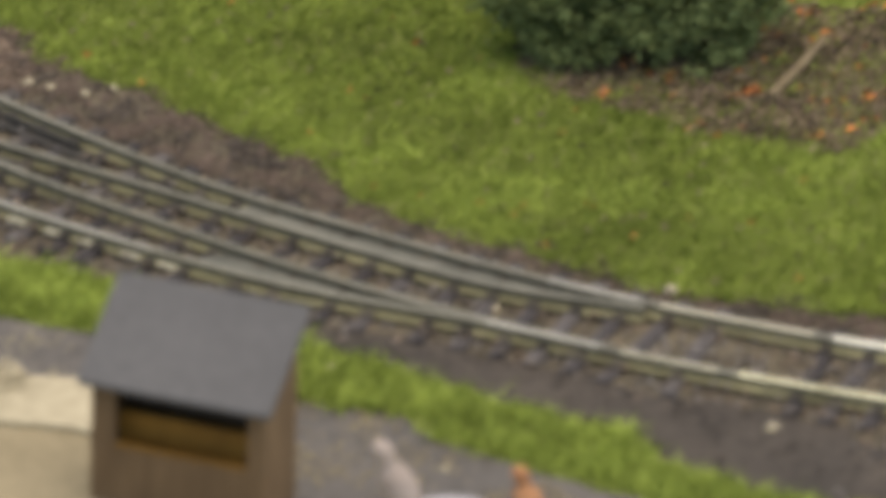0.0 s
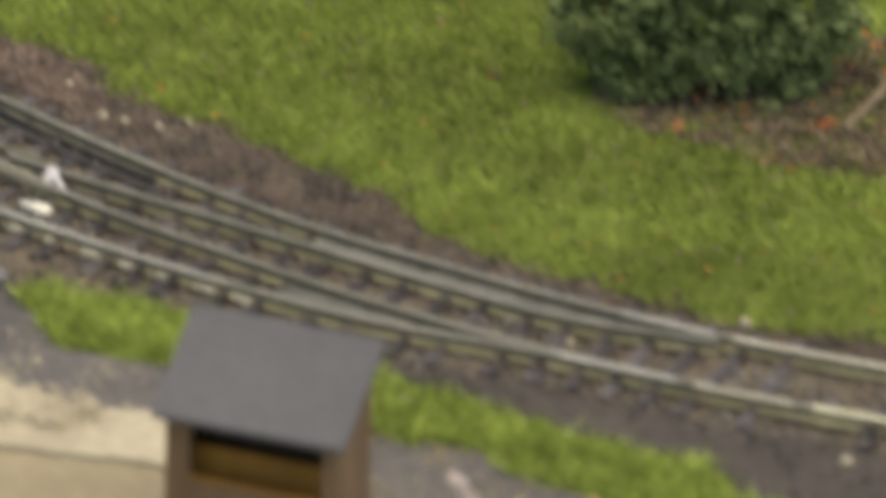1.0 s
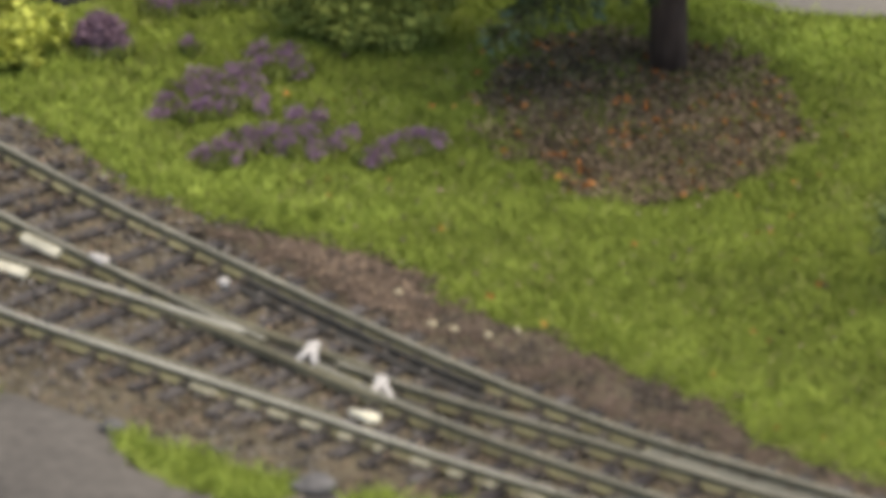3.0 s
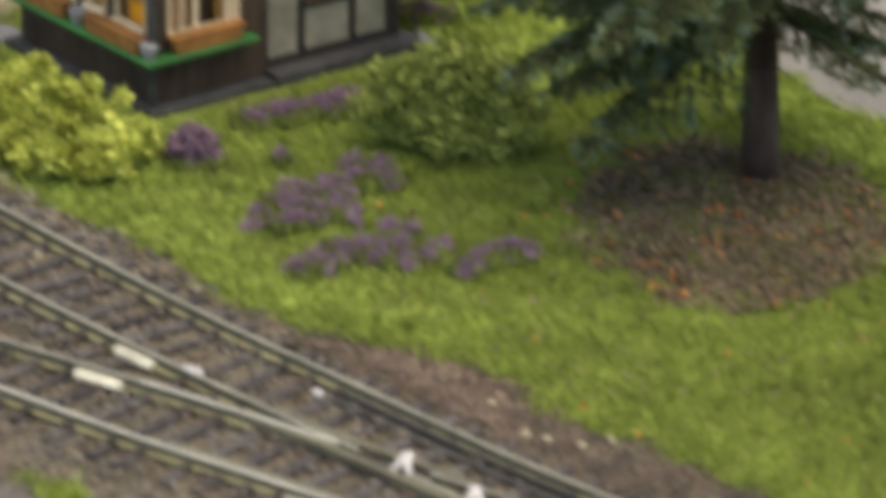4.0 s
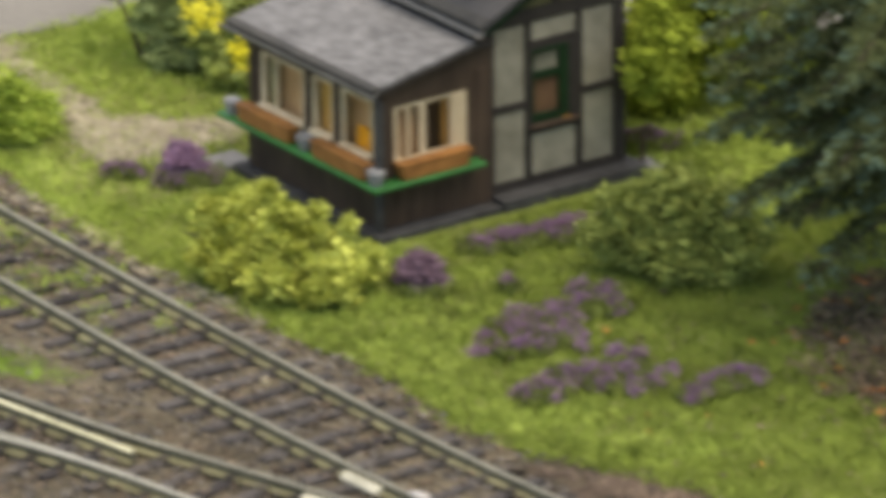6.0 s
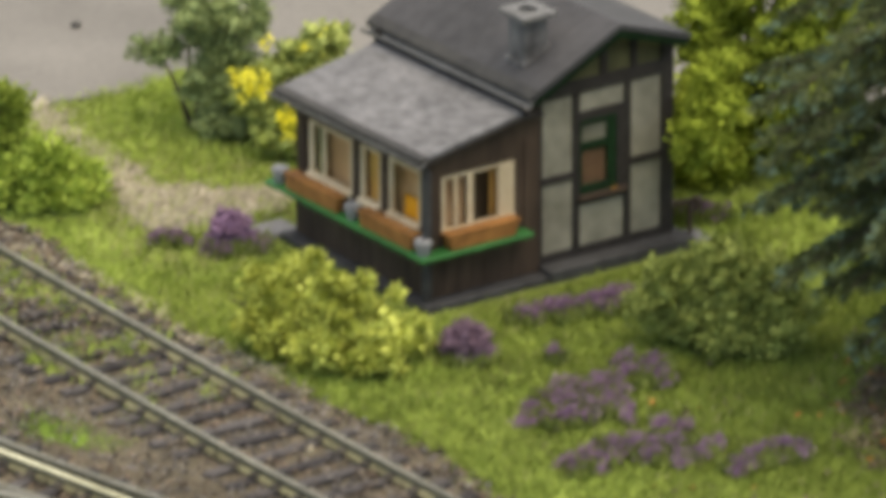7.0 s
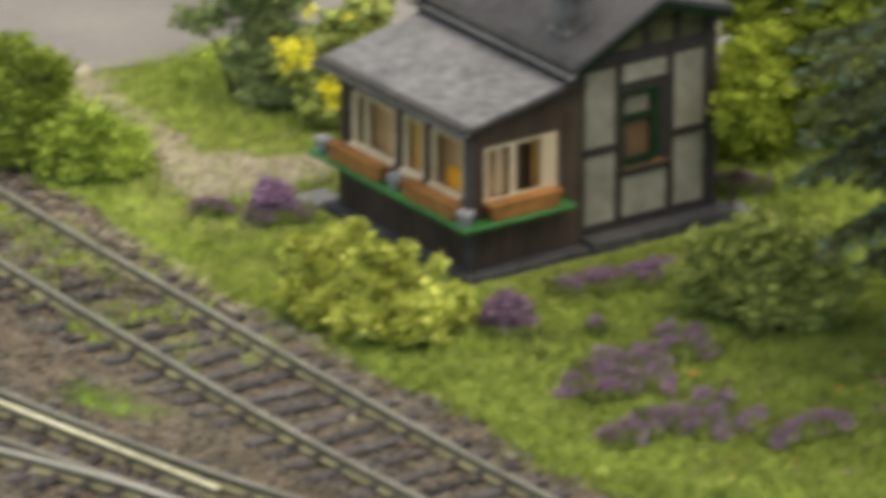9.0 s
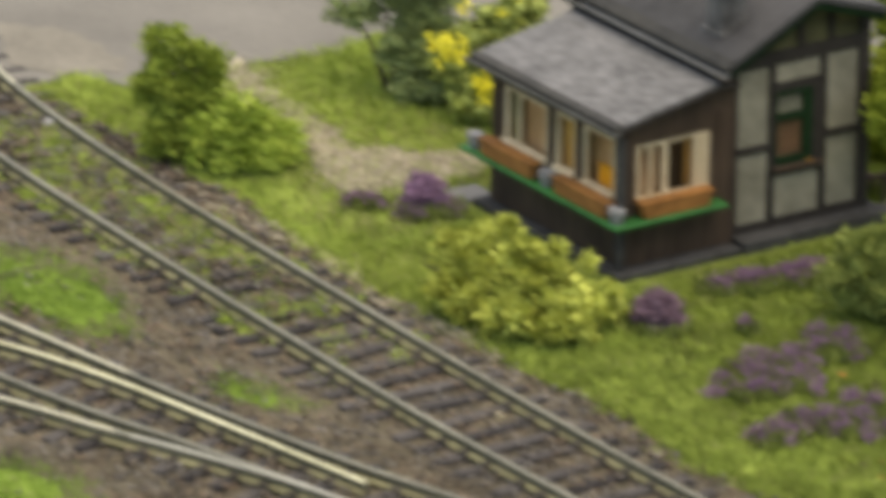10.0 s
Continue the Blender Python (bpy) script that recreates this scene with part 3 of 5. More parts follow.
def scatter_ballast():
    rng = np.random.default_rng(9)
    n = 120000
    x, y = rng.uniform(-150, 30, n), rng.uniform(-345, 150, n)
    keep = (x < 40) & (y < 150 - 0.2 * (x + 150))
    x, y = x[keep], y[keep]
    u, w = fuzz(x, y, 2.0)
    keep = ~in_any([LAWN, *STRIPS, ROAD_NEAR, ROAD_BACK], u, w) & (~in_any(TUFTS, x, y) | (rng.random(len(x)) < 0.15))
    x, y = x[keep], y[keep]
    soil = (y < -95) & (x > np.interp(-y, -FAR_PLAN[:, 1], FAR_PLAN[:, 0]) + 5.5)
    keep = ~soil | (rng.random(len(x)) < 0.9)
    x, y, soil = x[keep], y[keep], soil[keep]
    n = len(x)
    octa = np.array([(1, 0, 0), (-1, 0, 0), (0, 1, 0), (0, -1, 0), (0, 0, 1), (0, 0, -1)], float)
    f0 = np.array([(0, 2, 4), (2, 1, 4), (1, 3, 4), (3, 0, 4), (2, 0, 5), (1, 2, 5), (3, 1, 5), (0, 3, 5)])
    size = 0.3 + 0.46 * rng.random(n) ** 2
    size[soil] *= 0.48
    dark_bed = inside(DARK_BED, *fuzz(x, y, 5.0))
    size[dark_bed] *= 0.65
    v = octa[None] * (0.6 + 0.7 * rng.random((n, 6, 1))) * size[:, None, None]
    a = rng.random(n) * 6.28
    c, s = np.cos(a)[:, None], np.sin(a)[:, None]
    vx, vy = v[:, :, 0] * c - v[:, :, 1] * s, v[:, :, 0] * s + v[:, :, 1] * c
    z = -0.55 + 0.42 * rng.random(n)
    z[soil] += 0.22
    spilt = rng.random(n) < np.where((x > -61) & (y > 5), 0.22 + 0.5 * np.clip((y - 5) / 60, 0, 1), np.where((y > -215) & (y < -55), 0.2, 0.13))
    z[spilt & ~soil] += 1.05
    v = np.stack([vx + x[:, None], vy + y[:, None], v[:, :, 2] * 0.8 + z[:, None]], 2)
    patch = np.array([noise.noise(Vector((p * 0.11, q * 0.11, 12.0))) for p, q in zip(x, y)]) + 0.45 * rng.normal(size=n)
    patch[soil] = np.abs(patch[soil]) - 0.05
    patch[dark_bed] = -20
    for lo, hi, mat, label in ((-30, -15, M_STONE_DARK, "dark stones below the embankment"), (-9, -0.12, M_STONE_GREY, "grey ballast stones between the sleepers"), (-0.12, 0.42, M_STONE, "brown ballast stones between the sleepers"), (0.42, 9, M_STONE_OCHRE, "ochre ballast stones between the sleepers")):
        k = (patch >= lo) & (patch < hi)
        f = (np.arange(k.sum())[:, None, None] * 6 + f0[None]).reshape(-1, 3)
        tagged(raw("ballast", v[k].reshape(-1, 3), f, mat), label, "gravel", kind="stuff")


scatter_ballast()


def scatter_litter():
    rng = np.random.default_rng(12)
    for poly, n, nor in ((LITTER, 4600, 520), (LITTER_B, 4200, 620)):
        p = np.array(poly)
        for count, mat, size, label in ((n * 2, M_DEAD, 1.0, "brown fallen leaves and needles"), (nor, M_ORANGE, 1.5, "scattered orange fallen leaves")):
            x, y = rng.uniform(p[:, 0].min() - 2, p[:, 0].max() + 2, count * 2), rng.uniform(p[:, 1].min() - 2, p[:, 1].max() + 2, count * 2)
            keep = inside(poly, *fuzz(x, y, 7.0))
            if mat is M_ORANGE:
                keep &= np.array([noise.noise(Vector((a * 0.16, b * 0.16, 4.0))) for a, b in zip(x, y)]) > 0.1
            x, y = x[keep], y[keep]
            pts = np.stack([x, y, 0.3 + 0.7 * rng.random(len(x))], 1)
            d = rng.normal(size=pts.shape) * np.array([1, 1, 0.35]) + np.array([0, 0, 0.15])
            v, f = leaf_mesh(pts, d, size * (0.5 + rng.random(len(x))), 0.6, rng=rng)
            tagged(raw("fallen_leaves", v, f, mat), label, "leaves", kind="stuff")


scatter_litter()


def stray_leaves():
    rng = np.random.default_rng(23)
    x, y = rng.uniform(-28, 95, 700), rng.uniform(-290, -50, 700)
    keep = inside(LAWN, x, y) & (x < 60 - 0.25 * (y + 85))
    x, y = x[keep], y[keep]
    pts = np.stack([x, y, 1.0 + 0.5 * rng.random(len(x))], 1)
    d = rng.normal(size=pts.shape) * np.array([1, 1, 0.3])
    few = rng.random(len(x)) < 0.16
    for k, mat, label in ((few, M_ORANGE, "stray orange leaves on the lawn"), (~few, M_DEAD, "stray brown leaves on the lawn")):
        v, f = leaf_mesh(pts[k], d[k], 0.8 + 0.8 * rng.random(k.sum()), 0.6, rng=rng)
        tagged(raw("fallen_leaves", v, f, mat), label, "leaves", kind="stuff")


stray_leaves()


def scatter_path():
    rng = np.random.default_rng(17)
    n = 12000
    x, y = rng.uniform(-22, 20, n), rng.uniform(50, 125, n)
    keep = inside(PATH, *fuzz(x + 1.3 * rng.normal(size=n), y + 1.3 * rng.normal(size=n), 7.0))
    x, y = x[keep], y[keep]
    v, f = tuft_mesh(np.stack([x, y, 0.4 + 0.3 * rng.random(len(x))], 1), 0.12 + 0.2 * rng.random(len(x)) ** 2, rng, 0.6, 0.2)
    tagged(raw("gravel", v, f, M_STONE_PALE), "pale loose grit on the footpath", "gravel", kind="stuff")


scatter_path()


def scatter_shoulder():
    rng = np.random.default_rng(19)
    n = 1500
    t = rng.random(n)
    y = -22 + 105 * t
    x = -38.6 + 1.3 * rng.normal(size=n) + 1.2 * np.sin(t * 14)
    keep = rng.random(n) < np.clip(0.25 + 1.1 * np.sin(t * 3.14), 0, 1)
    p = np.stack([x, y, -0.1 + 0.3 * rng.random(n)], 1)[keep]
    v, f = tuft_mesh(p, 0.18 + 0.34 * rng.random(len(p)) ** 2, rng, 0.7, 0.2)
    tagged(raw("gravel", v, f, M_STONE_PALE), "pale crumbled stones along the shoulder", "gravel", kind="stuff")


scatter_shoulder()


def scatter_crumbs():
    rng = np.random.default_rng(37)
    n = 3600
    x, y = rng.uniform(-42, -16, n), rng.uniform(-152, -100, n)
    keep = inside(BARE, *fuzz(x + 1.5 * rng.normal(size=n), y + 1.5 * rng.normal(size=n), 6.0))
    p = np.stack([x, y, -0.15 + 0.25 * rng.random(n)], 1)[keep]
    v, f = tuft_mesh(p, 0.14 + 0.36 * rng.random(len(p)) ** 2, rng, 0.7, 0.25)
    tagged(raw("crumbs", v, f, M_STONE_OCHRE), "reddish crumbs of soil on the bare earth", "soil", kind="stuff")
    n = 26000
    y = rng.uniform(-318, -95, n)
    x = np.interp(-y, -FAR_PLAN[:, 1], FAR_PLAN[:, 0]) + rng.uniform(3.5, 34, n)
    keep = ~inside(LAWN, *fuzz(x + 1.1 * rng.normal(size=n), y + 1.1 * rng.normal(size=n), 4.0))
    x, y = x[keep], y[keep]
    tone = np.array([noise.noise(Vector((a * 0.15, b * 0.15, 61.0))) for a, b in zip(x, y)]) + 0.22 * rng.normal(size=len(x))
    p = np.stack([x, y, np.where(inside(LAWN, x, y), 0.1, -0.2) + 0.25 * rng.random(len(x))], 1)
    for k, mat, label in ((tone > 0.12, M_EARTH, "reddish crumbled soil along the embankment"), (tone < -0.22, M_STONE_DARK, "dark crumbled soil along the embankment")):
        v, f = tuft_mesh(p[k], 0.14 + 0.4 * rng.random(k.sum()) ** 3, rng, 0.7, 0.25)
        tagged(raw("crumbs", v, f, mat), label, "soil", kind="stuff")


scatter_crumbs()


def scatter_forecourt():
    rng = np.random.default_rng(29)
    n = 5200
    x, y = rng.uniform(-104, -60, n), rng.uniform(-335, -250, n)
    worn = np.array([noise.noise(Vector((a * 0.1, b * 0.1, 21.0))) for a, b in zip(x, y)]) + 0.25 * rng.normal(size=n)
    keep = inside(ROAD_NEAR, x, y) & (worn > 0.02) & (x < -60 - 0.2 * (y + 250))
    p = np.stack([x, y, -0.02 + 0.1 * rng.random(n)], 1)[keep]
    v, f = tuft_mesh(p, 0.14 + 0.3 * rng.random(len(p)) ** 2, rng, 0.5, 0.2)
    tagged(raw("gravel", v, f, M_SAND), "sandy grit strewn over the asphalt", "gravel", kind="stuff")
    n = 5000
    x, y = rng.uniform(-122, -80, n), rng.uniform(-246, -186, n)
    near = np.array([noise.noise(Vector((a * 0.12, b * 0.12, 51.0))) for a, b in zip(x, y)]) + 0.25 * rng.normal(size=n)
    keep = (near > 0.12 + 0.03 * np.abs(x + 101)) & ~inside(KERB, x, y)
    p = np.stack([x, y, np.where(inside(FORECOURT, x, y), 0.26, -0.06) + 0.05 * rng.random(n)], 1)[keep]
    v, f = tuft_mesh(p, 0.14 + 0.26 * rng.random(len(p)) ** 2, rng, 0.5, 0.2)
    tagged(raw("gravel", v, f, M_CREAM), "pale grit strewn along the forecourt edge", "gravel", kind="stuff")
    n = 1500
    t = rng.random(n) * 3
    edge = np.array(KERB[:4])
    k = np.minimum(t.astype(int), 2)
    q = edge[k] + (edge[k + 1] - edge[k]) * (t - k)[:, None]
    q = q + rng.normal(size=(n, 2)) * np.array([1.5, 1.5]) + rng.random((n, 1)) * np.array([[-5.0, -3.0]])
    p = np.stack([q[:, 0], q[:, 1], 1.0 + 0.5 * rng.random(n)], 1)
    v, f = tuft_mesh(p, 0.25 + 0.5 * rng.random(n) ** 2, rng, 0.7, 0.25)
    tagged(raw("gravel", v, f, M_CREAM), "crumbled cream stones along the forecourt edging", "gravel", kind="stuff")


scatter_forecourt()


# ---- railway ----
BODY = [(-0.85, 0.35), (0.85, 0.35), (0.85, 0.6), (0.22, 0.85), (0.22, 1.8), (0.5, 1.95), (0.5, 2.32), (-0.5, 2.32), (-0.5, 1.95), (-0.22, 1.8), (-0.22, 0.85), (-0.85, 0.6)]
FOOT = [(-1.15, 0.32), (1.15, 0.32), (1.12, 0.72), (0.5, 1.0), (-0.5, 1.0), (-1.12, 0.72)]
HEAD = [(-0.5, 2.32), (0.5, 2.32), (0.48, 2.44), (0.36, 2.5), (-0.36, 2.5), (-0.48, 2.44)]
FAR = smooth_line([(-28, 200), (-35, 160), (-41.3, 128), (-44.5, 98), (-46.5, 60), (-47.6, 10), (-48.3, -45), (-47.8, -85), (-45.6, -122), (-43, -160.3), (-37.8, -196.3), (-30.2, -222.4), (-19.7, -252.4), (-5.5, -282.2), (16.2, -316.8), (52.8, -360.9)])
A_NEAR = smooth_line([(-46, 198), (-53, 155), (-58.8, 125), (-62, 96), (-63.6, 60), (-65, 10), (-65.7, -40), (-64.6, -80), (-62.6, -115), (-60.7, -140.3), (-58.5, -172.6), (-53.3, -199.9), (-44.6, -233.7), (-35.1, -259.8), (-26.8, -278.1)])
B_FAR = smooth_line([(-122, 160), (-112, 95), (-105, 52), (-101, 33), (-96.7, 6), (-92, -22), (-86, -50), (-78.6, -75), (-69.3, -107), (-63.1, -130.1), (-60.5, -140.3), (-53.5, -167.5), (-45.6, -192.7), (-34.3, -229.6), (-26.6, -250.7), (-14.2, -269.8)])
B_NEAR = smooth_line([(-178, 110), (-152, 65), (-134, 32), (-119, 3), (-111.4, -17.7), (-103.1, -38.4), (-96, -61), (-86, -111), (-79.3, -137.4), (-71.5, -167.1), (-63.4, -198.3), (-51.9, -231.1), (-36.6, -258.9), (-21.8, -288.7), (-0.1, -323.3), (36.5, -367.4)])
DIVERGE = smooth_line([(-163, 118), (-137, 74), (-119, 47), (-107, 24.6), (-100.3, 3.5), (-95.2, -22), (-90.4, -49), (-88.8, -58)])
INNER = smooth_line([(-139, 163), (-129, 98), (-122, 56), (-118, 36), (-113.8, 10), (-108.8, -12), (-104.6, -26), (-97.5, -54)])


def between(line, lo, hi):
    return line[(line[:, 1] >= lo) & (line[:, 1] <= hi)]


def shifted(line, d):
    return line + normals_of(line) * d


def lay_rail(parent, line, label=""):
    rail = part("rail", sweep(line, BODY), M_RAIL, parent, label or "weathered olive-brown steel rail")
    part("rail_head", sweep(line, HEAD), M_HEAD, rail, "worn grey running surface")
    part("rail_foot", sweep(line, FOOT), M_FOOT, rail, "yellow-olive rail foot")
    return rail


BASES = {}


def shared_mesh(key, make, mat):
    if key not in BASES:
        bm = make()
        bmesh.ops.scale(bm, vec=(MM, MM, MM), verts=bm.verts)
        bmesh.ops.recalc_face_normals(bm, faces=bm.faces)
        me = bpy.data.meshes.new(key)
        bm.to_mesh(me)
        bm.free()
        me.materials.append(mat)
        BASES[key] = me
    return BASES[key]


def put(name, mesh, parent, x, y, z, turn, sx=1.0):
    ob = new(name, mesh)
    ob.parent = parent
    ob.matrix_basis = Matrix.Translation(Vector((x, y, z)) * MM) @ Matrix.Rotation(turn, 4, "Z") @ Matrix.Diagonal((sx, 1, 1, 1))
    return ob


def lay_sleepers(parent, left, right, pitch=6.7, over=6.5, rails=(), seed=0):
    """Sleepers across the space between two rails, each with rail chairs under the rails that cross it."""
    rng = random.Random(seed)
    base = shared_mesh("sleeper", lambda: boxes((-0.5, 0.5, -1.15, 1.15, -1.2, 0.42), bevel=0.0), M_SLEEPER)
    chair = shared_mesh("rail_chair", lambda: boxes((-1.7, 1.7, -1.0, 1.0, 0.25, 1.15), bevel=0.25), M_CHAIR)
    s = np.concatenate([[0], np.cumsum(np.hypot(*np.diff(left, axis=0).T))])
    for d in np.arange(2.0, s[-1] - 1, pitch):
        a = np.array([np.interp(d, s, left[:, 0]), np.interp(d, s, left[:, 1])])
        k = int(np.argmin(((right - a) ** 2).sum(1)))
        b = right[k]
        v = b - a
        n = v / np.hypot(*v)
        a2, b2 = a - n * over, b + n * over
        c, turn = (a2 + b2) / 2, math.atan2(n[1], n[0]) + rng.gauss(0, 0.012)
        put("sleeper", base, parent, c[0] + rng.gauss(0, 0.15), c[1] + rng.gauss(0, 0.15), rng.gauss(0, 0.05), turn, np.hypot(*(b2 - a2)))
        for line in rails:
            rel = (line - a2) @ np.array([n[1], -n[0]])
            for j in np.where(np.diff(np.sign(rel)) != 0)[0][:1]:
                q = line[j] + (line[j + 1] - line[j]) * rel[j] / (rel[j] - rel[j + 1])
                if -1 < (q - a2) @ n < np.hypot(*(b2 - a2)) + 1:
                    put("rail_chair", chair, parent, q[0], q[1], 0.0, turn)


track = thing("railway_track", (0, 0, 0), "weathered straight model railway track on dark sleepers", "railway track")
lay_rail(track, FAR)
lay_rail(track, between(A_NEAR, -141, 300))
lay_sleepers(track, between(FAR, -92, 150), between(A_NEAR, -120, 170), rails=(FAR, A_NEAR), seed=1)

turnout = thing("railway_turnout", (0, 0, 0), "weathered model railway turnout with crossing and blades", "railway turnout")
lay_rail(turnout, between(A_NEAR, -300, -152), "slim closure rail of the turnout")
lay_rail(turnout, between(B_FAR, -139, 300))
lay_rail(turnout, between(B_FAR, -300, -152), "slim closure rail of the turnout")
lay_rail(turnout, B_NEAR)
lay_sleepers(turnout, between(FAR, -286, -93), B_NEAR, rails=(FAR, A_NEAR, B_FAR, B_NEAR), seed=2)
lay_sleepers(turnout, between(FAR, -345, -290), B_NEAR, rails=(FAR, B_NEAR), seed=3)
lay_sleepers(turnout, between(B_FAR, -96, -56), B_NEAR, over=4.5, rails=(B_FAR, B_NEAR), seed=4)
CHECK = [(-0.6, 0.35), (0.6, 0.35), (0.6, 1.9), (0.4, 2.15), (-0.4, 2.15), (-0.6, 1.9)]
part("check_rail", sweep(between(shifted(FAR, -2.0), -174, -116), [(o * 0.8, 0.3 + (z - 0.35) * 0.72) for o, z in CHECK]), M_BLACK, turnout, "black check rail beside the stock rail")
part("check_rail", sweep(between(shifted(B_NEAR, 2.2), -170, -118), CHECK), M_RAIL, turnout, "olive check rail beside the stock rail")
part("wing_rail", sweep(smooth_line([(-66.2, -118), (-63.7, -131), (-62.6, -139), (-60.6, -158), (-59, -170)]), CHECK), M_RAIL, turnout, "weathered wing rail of the crossing")
part("wing_rail", sweep(smooth_line([(-60.3, -118), (-59.3, -131), (-57.8, -140), (-53.5, -158)]), CHECK), M_RAIL, turnout, "weathered wing rail of the crossing")
# Black floor for the dark gap between stock rail and check rail.
part("flangeway", sweep(between(shifted(FAR, -2.9), -176, -116), [(-1.5, 0.2), (1.9, 0.2), (1.9, 0.62), (-1.5, 0.62)]), M_BLACK, turnout, "black floor strip beside the check rail")


def slide_plate(la, lb, lo, hi, z0=0.4, z1=1.1):
    """The floor between a stock rail and the blade that closes against it."""
    bm, rows = bmesh.new(), []
    for yy in np.arange(lo, hi, 3.0):
        xa, xb = (np.interp(yy, line[::-1, 1], line[::-1, 0]) for line in (la, lb))
        rows.append([bm.verts.new((xx, yy, zz)) for xx in (xa, xb) for zz in (z0, z1)])
    for p, q in zip(rows, rows[1:]):
        for i, j in ((0, 1), (1, 3), (3, 2), (2, 0)):
            bm.faces.new((p[i], p[j], q[j], q[i]))
    bm.faces.new([rows[0][i] for i in (0, 2, 3, 1)])
    bm.faces.new([rows[-1][i] for i in (0, 1, 3, 2)])
    part("slide_plate", bm, M_PLATE, turnout, "grey plate between blade and stock rail")


slide_plate(FAR, B_FAR, -268, -203)
slide_plate(A_NEAR, B_NEAR, -279, -214)
part("crossing_bed", prism([(-66, -120), (-58, -118), (-55, -150), (-52, -172), (-57, -176), (-61, -158)], "z", 0.2, 0.8), M_BLACK, turnout, "black plastic bed of the crossing")

fork = thing("railway_turnout", (0, 0, 0), "weathered model railway turnout with bright pointed blades", "railway turnout")
lay_rail(fork, DIVERGE, "bright-edged switch blade")
lay_rail(fork, INNER, "bright-edged switch blade")
lay_sleepers(fork, between(B_FAR, -52, 100), B_NEAR, over=5.5, rails=(B_FAR, B_NEAR, DIVERGE, INNER), seed=5)


BLADE = [(-0.5, 2.0), (0.22, 2.25), (0.22, 2.53), (-0.38, 2.53), (-0.5, 2.42)]
SHINE = [(-0.53, 2.25), (0.53, 2.25), (0.5, 2.45), (0.38, 2.53), (-0.38, 2.53), (-0.5, 2.45)]
EDGE = [(-0.56, 2.0), (0.56, 2.0), (0.56, 2.3), (0.4, 2.54), (-0.4, 2.54), (-0.56, 2.3)]


# Rail lengths with glare in their colour; SLEEVE marks the metal joint bars.
def bright_piece(parent, line, lo, hi, label="polished length of rail, its glare put into the colour", profile=EDGE, mat=M_BRIGHT):
    part("bright_rail_piece", sweep(between(line, lo, hi), profile), mat, parent, label)


SLEEVE = [(-2.1, 0.5), (-0.5, 0.5), (-0.5, 1.75), (-1.2, 1.75), (-2.1, 1.0)]
bright_piece(turnout, A_NEAR, -95, -81, "bright metal joint bar against the rail", SLEEVE, M_JOINT)
bright_piece(turnout, B_FAR, -97, -86, "bright metal joint bar against the rail", SLEEVE, M_JOINT)
# Towards the southern rail ends the tones step up to paint the glare.
for line, lo, hi in ((B_FAR, 0, 40), (B_NEAR, -20, 60), (FAR, 126, 170), (FAR, -292, -268), (B_NEAR, -294, -278)):
    part("worn_shine_metal", sweep(between(line, lo, hi), SHINE), M_SHINE, fork if hi > -90 else turnout, "worn running edge, its shine put into the colour")
for line, lo, hi in ((B_FAR, -139, -98), (B_NEAR, -212, -20), (B_NEAR, -278, -258), (FAR, -268, -252)):
    part("worn_shine_metal", sweep(between(line, lo, hi), SHINE), M_WORN_GLARE, turnout, "pale grey running edge, from wear and painted glare")
# Rail ends and switch blade coloured bright for reflected light.
bright_piece(turnout, FAR, -341, -292)
bright_piece(turnout, B_NEAR, -340, -294, profile=SHINE, mat=M_YELLOW_GLARE)
bright_piece(fork, DIVERGE, -58, 60, profile=BLADE, mat=M_YELLOW_GLARE)
PALE_FOOT = [(-1.3, 0.36), (1.3, 0.36), (1.22, 0.86), (0.5, 1.08), (-0.5, 1.08), (-1.22, 0.86)]
for lo in np.arange(-216, -148, 6.6):
    ys = np.linspace(lo, lo + 4.2 + 1.2 * math.sin(lo), 4)
    part("rail_foot", sweep(np.stack([np.interp(ys, B_NEAR[::-1, 1], B_NEAR[::-1, 0]), ys], 1), PALE_FOOT), M_SHINE, turnout, "pale worn length of rail foot")
CLIPS = [  # plan, turn, half length of the bar, legs
    (-65.9, -173.0, 1.79, 2.9, False), (-57.4, -165.6, -0.64, 1.7, True), (-58.2, -148.6, -1.0, 1.5, True), (-51.4, -117.2, 0.4, 0.9, False), (-63.2, -100.0, 1.63, 2.2, False)]
for k, (x, y, turn, half, legs) in enumerate(CLIPS):
    bm = bmesh.new()
    if legs:  # an open fork of two splayed legs with a lump at the joint
        stick(bm, (-half, -2.0, 0.6), (0, 1.6, 2.2), 0.5, 0.6, 7)
        stick(bm, (half, -2.0, 0.6), (0, 1.6, 2.2), 0.5, 0.6, 7)
        rough_blob(bm, (0, 1.5, 2.1), 1.05, k + 2, 0.8)
    else:  # a worn bar with a thicker end
        stick(bm, (half, 0, 0.6), (-half * 0.7, 0, 0.9), 0.5, 0.95, 8)
        rough_blob(bm, (-half * 0.5, 0, 0.8), 0.36 * half + 0.3, k + 2, 0.6)
    clip = part("point_clip", bm, M_WHITE if k else M_BRIGHT, smooth=True)
    clip.location = Vector((x, y, 1.7 if k in (0, 4) else 0.7)) * MM
    clip.rotation_euler.z = turn
    tagged(clip, "small white plastic clip lodged between the rails", "track clip", "white clips on the turnout")

